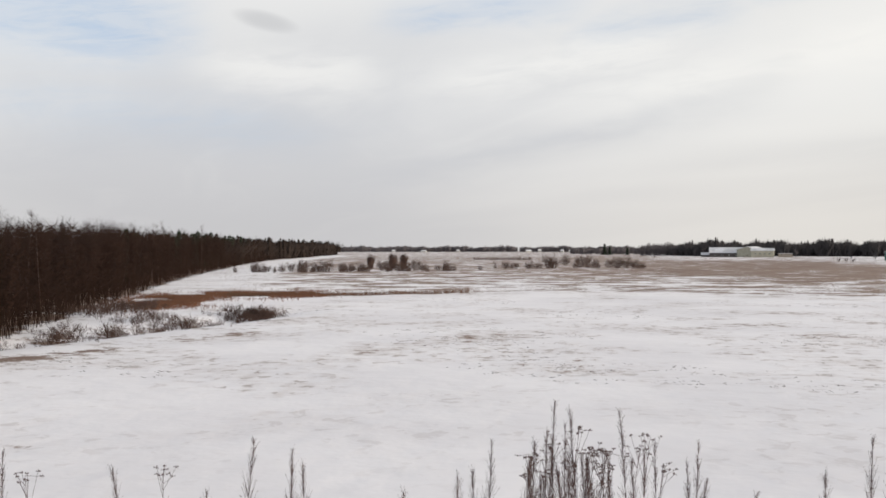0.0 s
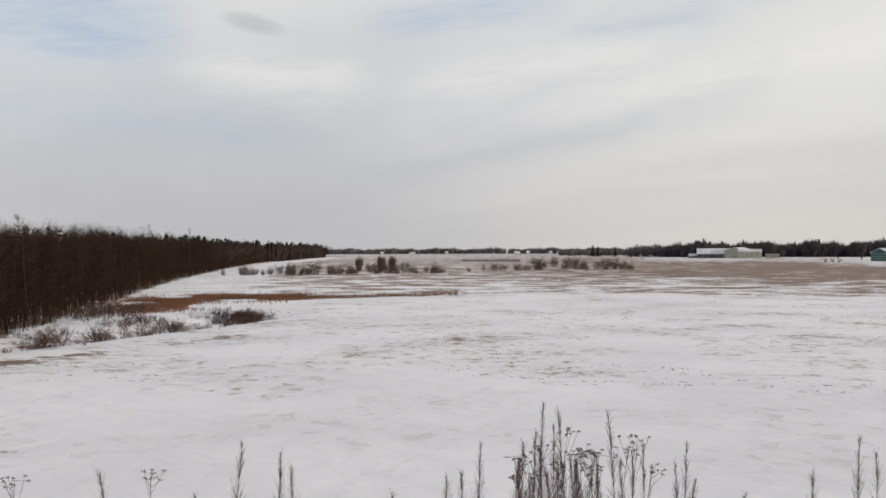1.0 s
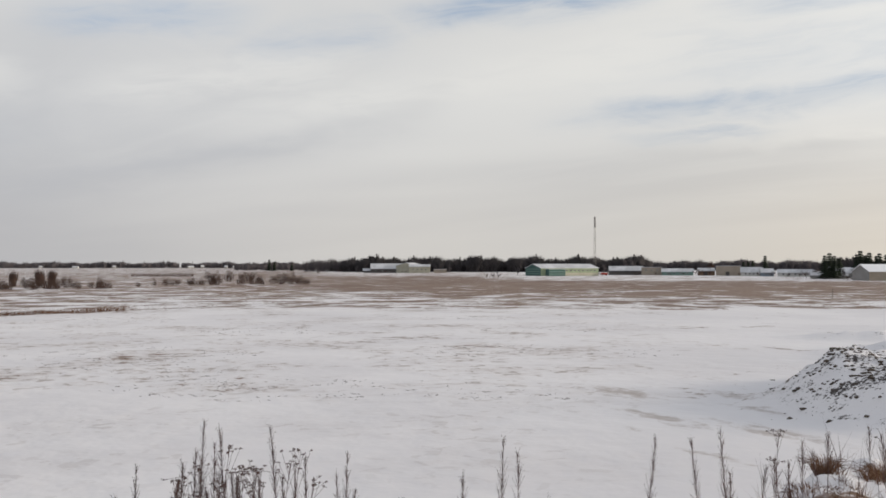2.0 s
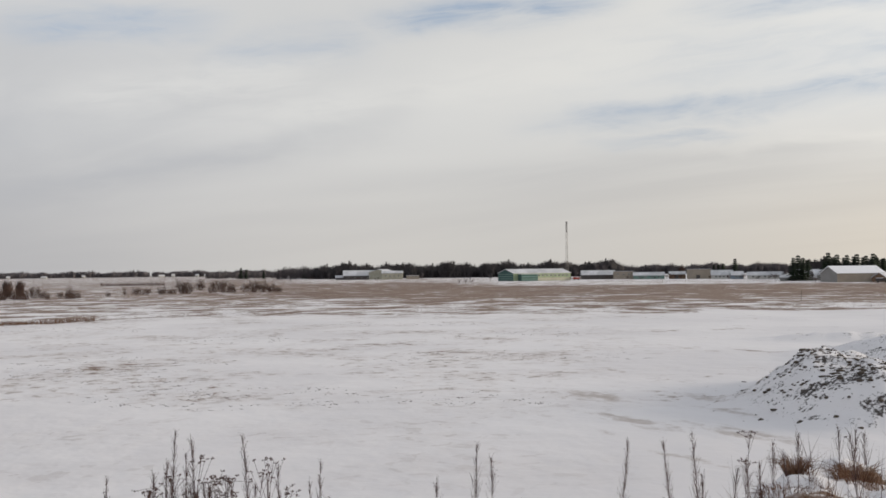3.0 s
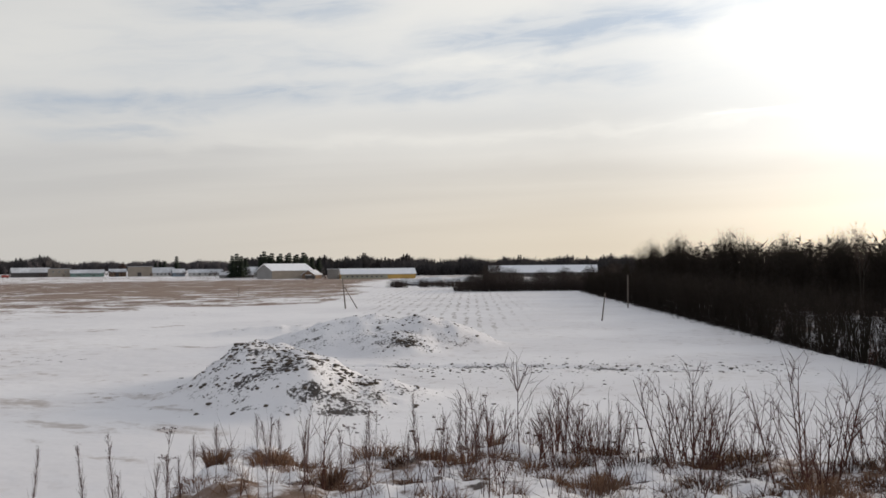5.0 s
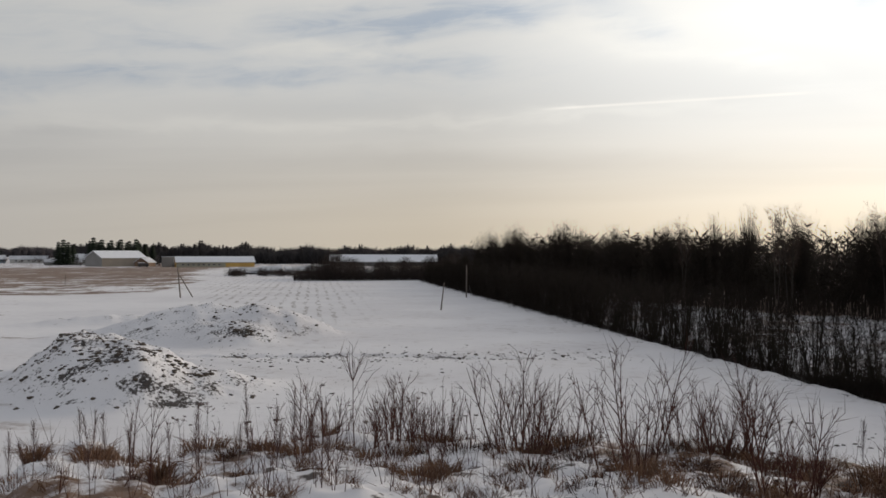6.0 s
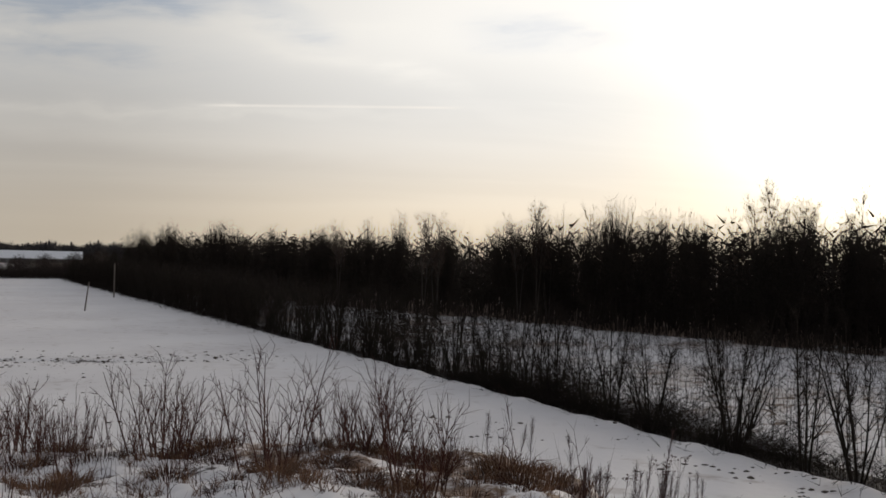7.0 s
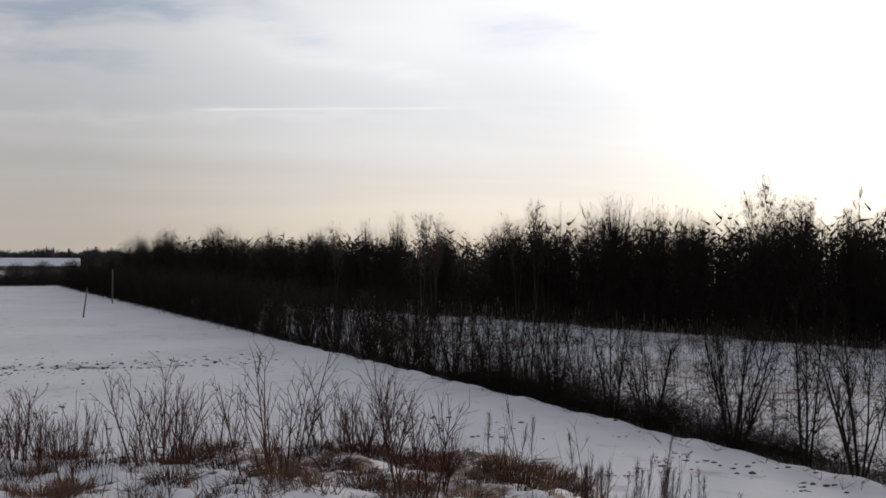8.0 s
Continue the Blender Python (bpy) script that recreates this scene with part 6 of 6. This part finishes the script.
def low_growth():
    rng = np.random.default_rng(37)
    # brushy ditch by the brown wood
    def by_wood(r):
        return -46 + 9 * r.random() + r.normal(0, 1), 114 + 18 * r.random() + r.normal(0, 2), 1.0

    def in_ditch(r):
        while True:
            f, g = r.uniform(-0.22, 1.0), r.normal(0, 3.4)
            x, y = -39.5 + 18 * f + 0.91 * g, 81 + 38 * f + 16 * f * (1 - f) - 0.41 * g
            lump = math.sin(x * 0.55 + 1.7 * math.sin(y * 0.23)) + math.sin(y * 0.41 + x * 0.2 + 2)
            if lump > -1.1 + 0.4 * f:
                return x, y, (0.60 + 0.35 * max(lump, 0)) * (1.25 - 0.40 * f) + (0.5 if f > 0.93 else 0)
    ditch = [rods(90 + i, height=1.0, stems=4, lean=0.6, r=0.020, first=0.12, boughs=4, bough=0.5, twigs=3, twig=0.35, thin=0.013, angle=45, steps=3, bsteps=1, upturn=0.08) for i in range(4)]
    rows = []
    for _ in range(330):
        x, y, tall = in_ditch(rng)
        rows.append((x, y, float(land(x, y)) - 0.05, tall * rng.uniform(0.3, 1.5), rng.uniform(0, 6.3), rng.integers(0, 4)))
    for _ in range(80):
        x, y, tall = by_wood(rng)
        rows.append((x, y, float(land(x, y)) - 0.05, rng.uniform(0.8, 1.7), rng.uniform(0, 6.3), rng.integers(0, 4)))
    for _ in range(46):
        x, y = -22.8 + rng.normal(0, 1.3), 119.0 + rng.normal(0, 1.6)
        rows.append((x, y, float(land(x, y)) - 0.05, rng.uniform(0.5, 1.5), rng.uniform(0, 6.3), rng.integers(0, 4)))
    stuff("ditch_brush", rows, ditch, M_BRUSH, "low brown brush and weeds in a snowy ditch", "brush")

    # tangle under the alders
    rows = []
    for _ in range(170):
        run = -12 + 244 * rng.random() ** 1.4
        x, y = by_hedge(run, rng.normal(1.6, 0.9))
        big = 1.15 if 12 < run < 30 else 0.9
        rows.append((x, y, float(land(x, y)) - 0.05, rng.uniform(0.18, 0.6) * big, rng.uniform(0, 6.3), rng.integers(0, 4)))
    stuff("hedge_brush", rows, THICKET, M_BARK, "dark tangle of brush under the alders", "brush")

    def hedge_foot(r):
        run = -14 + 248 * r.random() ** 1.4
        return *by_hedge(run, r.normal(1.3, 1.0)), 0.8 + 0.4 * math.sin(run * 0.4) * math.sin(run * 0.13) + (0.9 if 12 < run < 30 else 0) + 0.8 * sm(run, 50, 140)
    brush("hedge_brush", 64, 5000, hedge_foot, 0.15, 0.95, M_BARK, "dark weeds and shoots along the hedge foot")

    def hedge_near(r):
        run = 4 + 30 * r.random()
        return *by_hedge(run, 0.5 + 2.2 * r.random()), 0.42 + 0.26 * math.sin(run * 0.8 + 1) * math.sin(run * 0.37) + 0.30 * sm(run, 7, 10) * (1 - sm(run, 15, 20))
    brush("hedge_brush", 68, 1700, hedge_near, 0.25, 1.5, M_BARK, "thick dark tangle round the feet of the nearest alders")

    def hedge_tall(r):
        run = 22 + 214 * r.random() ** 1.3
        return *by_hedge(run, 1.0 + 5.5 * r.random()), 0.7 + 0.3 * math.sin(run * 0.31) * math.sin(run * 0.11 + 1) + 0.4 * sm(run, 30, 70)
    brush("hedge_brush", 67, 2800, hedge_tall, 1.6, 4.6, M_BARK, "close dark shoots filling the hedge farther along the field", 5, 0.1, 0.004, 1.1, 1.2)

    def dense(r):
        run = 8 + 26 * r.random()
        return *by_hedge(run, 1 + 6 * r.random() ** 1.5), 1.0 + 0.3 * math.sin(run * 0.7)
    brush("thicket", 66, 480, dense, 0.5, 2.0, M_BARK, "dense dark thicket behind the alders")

    def strip(r):
        run = -18 + 230 * r.random() ** 1.9
        return *by_hedge(run, 3 + (wood_edge(run) - 1) * r.random() ** 0.8), 1.0 + 1.2 * sm(run, 60, 150)
    brush("saplings", 18, 8600, strip, 0.5, 3.0, M_TWIG, "grey bare saplings standing between hedge and wood")
    # scrub before the long house
    def scrub(r):
        az = r.uniform(53.9, 65.5)
        x, y = spot(az, r.uniform(272, 302) if az < 62.5 else r.uniform(262, 300))
        return x, y, (0.25 + 0.75 * sm(az, 53.6, 55.4)) * (0.85 + 0.30 * math.sin(az * 3.1) * math.sin(az * 1.3 + 1) + 0.45 * max(math.exp(-((az - 56.3) / 1.3) ** 2), math.exp(-((az - 62.5) / 1.6) ** 2)))
    brush("scrub", 14, 4600, scrub, 2.6, 6.2, M_TWIG, "thick dark scrub before the long house", 4, 0.05, 0.008, 1.6, 2.2)

    def scrub2(r):
        az = r.choice([50.5, 50.8, 52.2, 53.2, 53.9]) + r.normal(0, 0.25)
        x, y = spot(az, r.uniform(318, 345))
        return x, y, 0.6
    brush("scrub", 15, 800, scrub2, 1.0, 4.6, M_TWIG, "low dark scrub round the ruined shed", 4, 0.05, 0.012, 1.6, 3.0)

    def far_hedge(r):
        az = r.uniform(1.8, 5.2)
        x, y = spot(az, r.uniform(690, 730))
        return x, y, 0.6
    brush("scrub", 16, 600, far_hedge, 2.0, 4.5, M_BRUSH, "brown hedge far out in the field", 3, 0.05, 0.012, 1.6, 3.0)
    # a straggling row of bushes out in the stubble
    def bush_row(r):
        while True:
            az = r.uniform(-12.5, 2.0) if r.random() < 0.7 else r.uniform(3.0, 12.0)
            d = 340 + 1.5 * max(az + 8, 0) + r.normal(0, 5) + (45 if az > 3 else 0)
            lump = math.sin(az * 5.1) + math.sin(az * 2.3 + 1) + 0.6 * math.sin(az * 11.3)
            if lump > 0.1:
                return *spot(az, d), 0.45 + 0.3 * lump
    brush("field_bushes", 65, 2200, bush_row, 1.0, 4.2, M_BRUSH, "straggling brown bushes in a row across the stubble", 4, 0.05, 0.006, 1.5, 1.6)
    # dead stalks and broken tufts that stick out of the near field
    seg = []
    while len(seg) < 1700:
        az, d = rng.uniform(-22, 34), rng.uniform(58, 170)
        x, y = spot(az, d)
        if math.sin(x * 0.16 + 1.5 * math.sin(y * 0.09)) + math.sin(y * 0.21 + x * 0.05 + 1) + 1.1 * math.exp(-((d - 78) / 16) ** 2) * (1 if -3 < az < 22 else 0) < 1.0:
            continue
        z, wide = float(land(x, y)), rng.uniform(0.08, 0.55)
        for _k in range(int(rng.integers(2, 6))):
            px, py = x + rng.normal(0, wide), y + rng.normal(0, 0.12)
            h = rng.uniform(0.02, 0.07)
            seg.append((px, py, z - 0.02, px + rng.normal(0, 0.20), py + rng.normal(0, 0.06), z + h, 0.024, 0.0))
    V, T = spikes(seg)
    tagged(new("dead_stalks", mesh("dead_stalks", V, T, None, M_LITTER)), "broken dead stalks poking out of the snowy field", "stalks", kind="stuff")
    # russet reed
    seg = []
    for _ in range(15000):
        if rng.random() < 0.5:
            f, g = rng.normal(0, 1), rng.normal(0, 1)
            x, y = -42 - 2.8 * f + 3.2 * g, 149 + 11 * f + 1.0 * g
        else:
            x, y = -32 + rng.uniform(-12, 12) + rng.normal(0, 1.5), 170 + rng.normal(0, 7)
        if math.sin(x * 0.5 + 2) + math.sin(y * 0.3 + x * 0.2) < -0.7:
            continue
        h = rng.uniform(0.25, 0.6)
        z = float(land(x, y))
        seg.append((x, y, z - 0.05, x + rng.normal(0, 0.22) * h, y + rng.normal(0, 0.22) * h, z + h, 0.055, 0.0))
    V, T = spikes(seg)
    tagged(new("reed_bed", mesh("reed_bed", V, T, None, M_REED)), "russet bed of dry reed standing in snow", "reeds", kind="stuff")
    # rank grass where the clean snow ends, and thinner stubble beyond
    seg = []
    for _ in range(2600):
        az = -12.5 + 14 * rng.random() ** 1.3
        near = np.interp(az, [-12, -5, 0, 7], [168, 166, 174, 187])
        x, y = spot(az, near + abs(rng.normal(0, 5)))
        h = rng.uniform(0.25, 0.7)
        seg.append((x, y, -0.1, x + rng.normal(0, 0.3) * h, y + rng.normal(0, 0.3) * h, h, 0.05, 0.0))
    for _ in range(13000):
        az = rng.uniform(-13, 48)
        near = float(np.interp(az, [-12, 0, 7, 14, 24, 34, 40, 48], [168, 174, 187, 186, 186, 205, 202, 200]))
        x, y = spot(az, near + 320 * rng.random() ** 1.5)
        if math.sin(x * 0.11 + 1.3 * math.sin(y * 0.05)) + math.sin(y * 0.19 + x * 0.03) < -0.2:
            continue
        h = rng.uniform(0.15, 0.45)
        seg.append((x, y, -0.1, x + rng.normal(0, 0.35) * h, y + rng.normal(0, 0.35) * h, h, 0.028, 0.0))
    V, T = spikes(seg)
    tagged(new("stubble", mesh("stubble", V, T, None, M_STRAW)), "dry rank grass and stubble standing out of the snow", "stubble", kind="stuff")


low_growth()


def clods():
    """Frozen lumps of earth over the heaps and the churned strip."""
    rng = np.random.default_rng(41)
    bm = bmesh.new()
    bmesh.ops.create_icosphere(bm, subdivisions=1, radius=1.0)
    bm.verts.ensure_lookup_table()
    base = np.array([v.co[:] for v in bm.verts])
    tri = np.array([[v.index for v in f.verts] for f in bm.faces])
    bm.free()
    VV, TT, n = [], [], 0

    def lump(x, y, s, slim=1.0):
        nonlocal n
        V = base * rng.uniform(0.6, 1.3, (len(base), 1)) * s * np.array([1.3 * slim, 1.3, 0.6])
        VV.append(V + np.array([x, y, float(land(x, y)) - 0.05 * s]))
        TT.append(tri + n)
        n += len(base)
    for cx, cy, rx, ry, turn, k in [(44, 46.5, 11, 5.5, 47, 620), (40.6, 38.4, 5.0, 2.4, -43, 320), (67.4, 54.4, 2.4, 1.8, -38, 200), (72, 60.5, 9, 6, -42, 240), (45.2, 51, 5, 1.6, 50, 160), (38.5, 42, 3.5, 5, -50, 160)]:
        c, s = math.cos(radians(turn)), math.sin(radians(turn))
        for _ in range(k):
            u, v = rng.normal(0, rx * 0.5), rng.normal(0, ry * 0.5)
            lump(cx + u * c - v * s, cy + u * s + v * c, 0.03 + 0.14 * rng.random() ** 3)
    for _ in range(480):
        f, g = rng.random(), rng.normal(0, 2.0)
        x, y = 57 + 17 * f + 0.842 * g, 48.6 - 26.6 * f + 0.539 * g
        lump(x, y, 0.03 + 0.12 * rng.random() ** 3)
    for _ in range(75):
        cx, cy = spot(rng.uniform(78, 107), rng.uniform(29, 50))
        for _ in range(int(1 + 9 * rng.random() ** 2)):
            x, y = cx + rng.normal(0, 0.3), cy + rng.normal(0, 0.55)
            if hedge_side(x, y)[0] < 0.3:
                lump(x, y, 0.02 + 0.13 * rng.random() ** 3, 0.3 + 0.9 * rng.random())
    for _ in range(260):
        x, y = spot(rng.uniform(46, 68), rng.uniform(42, 85))
        lump(x, y, 0.03 + 0.13 * rng.random() ** 3)
    tagged(new("earth_clods", mesh("earth_clods", np.concatenate(VV), np.concatenate(TT), None, M_CLOD)), "dark frozen clods of earth on the snowy heaps", "clods", kind="stuff")


clods()
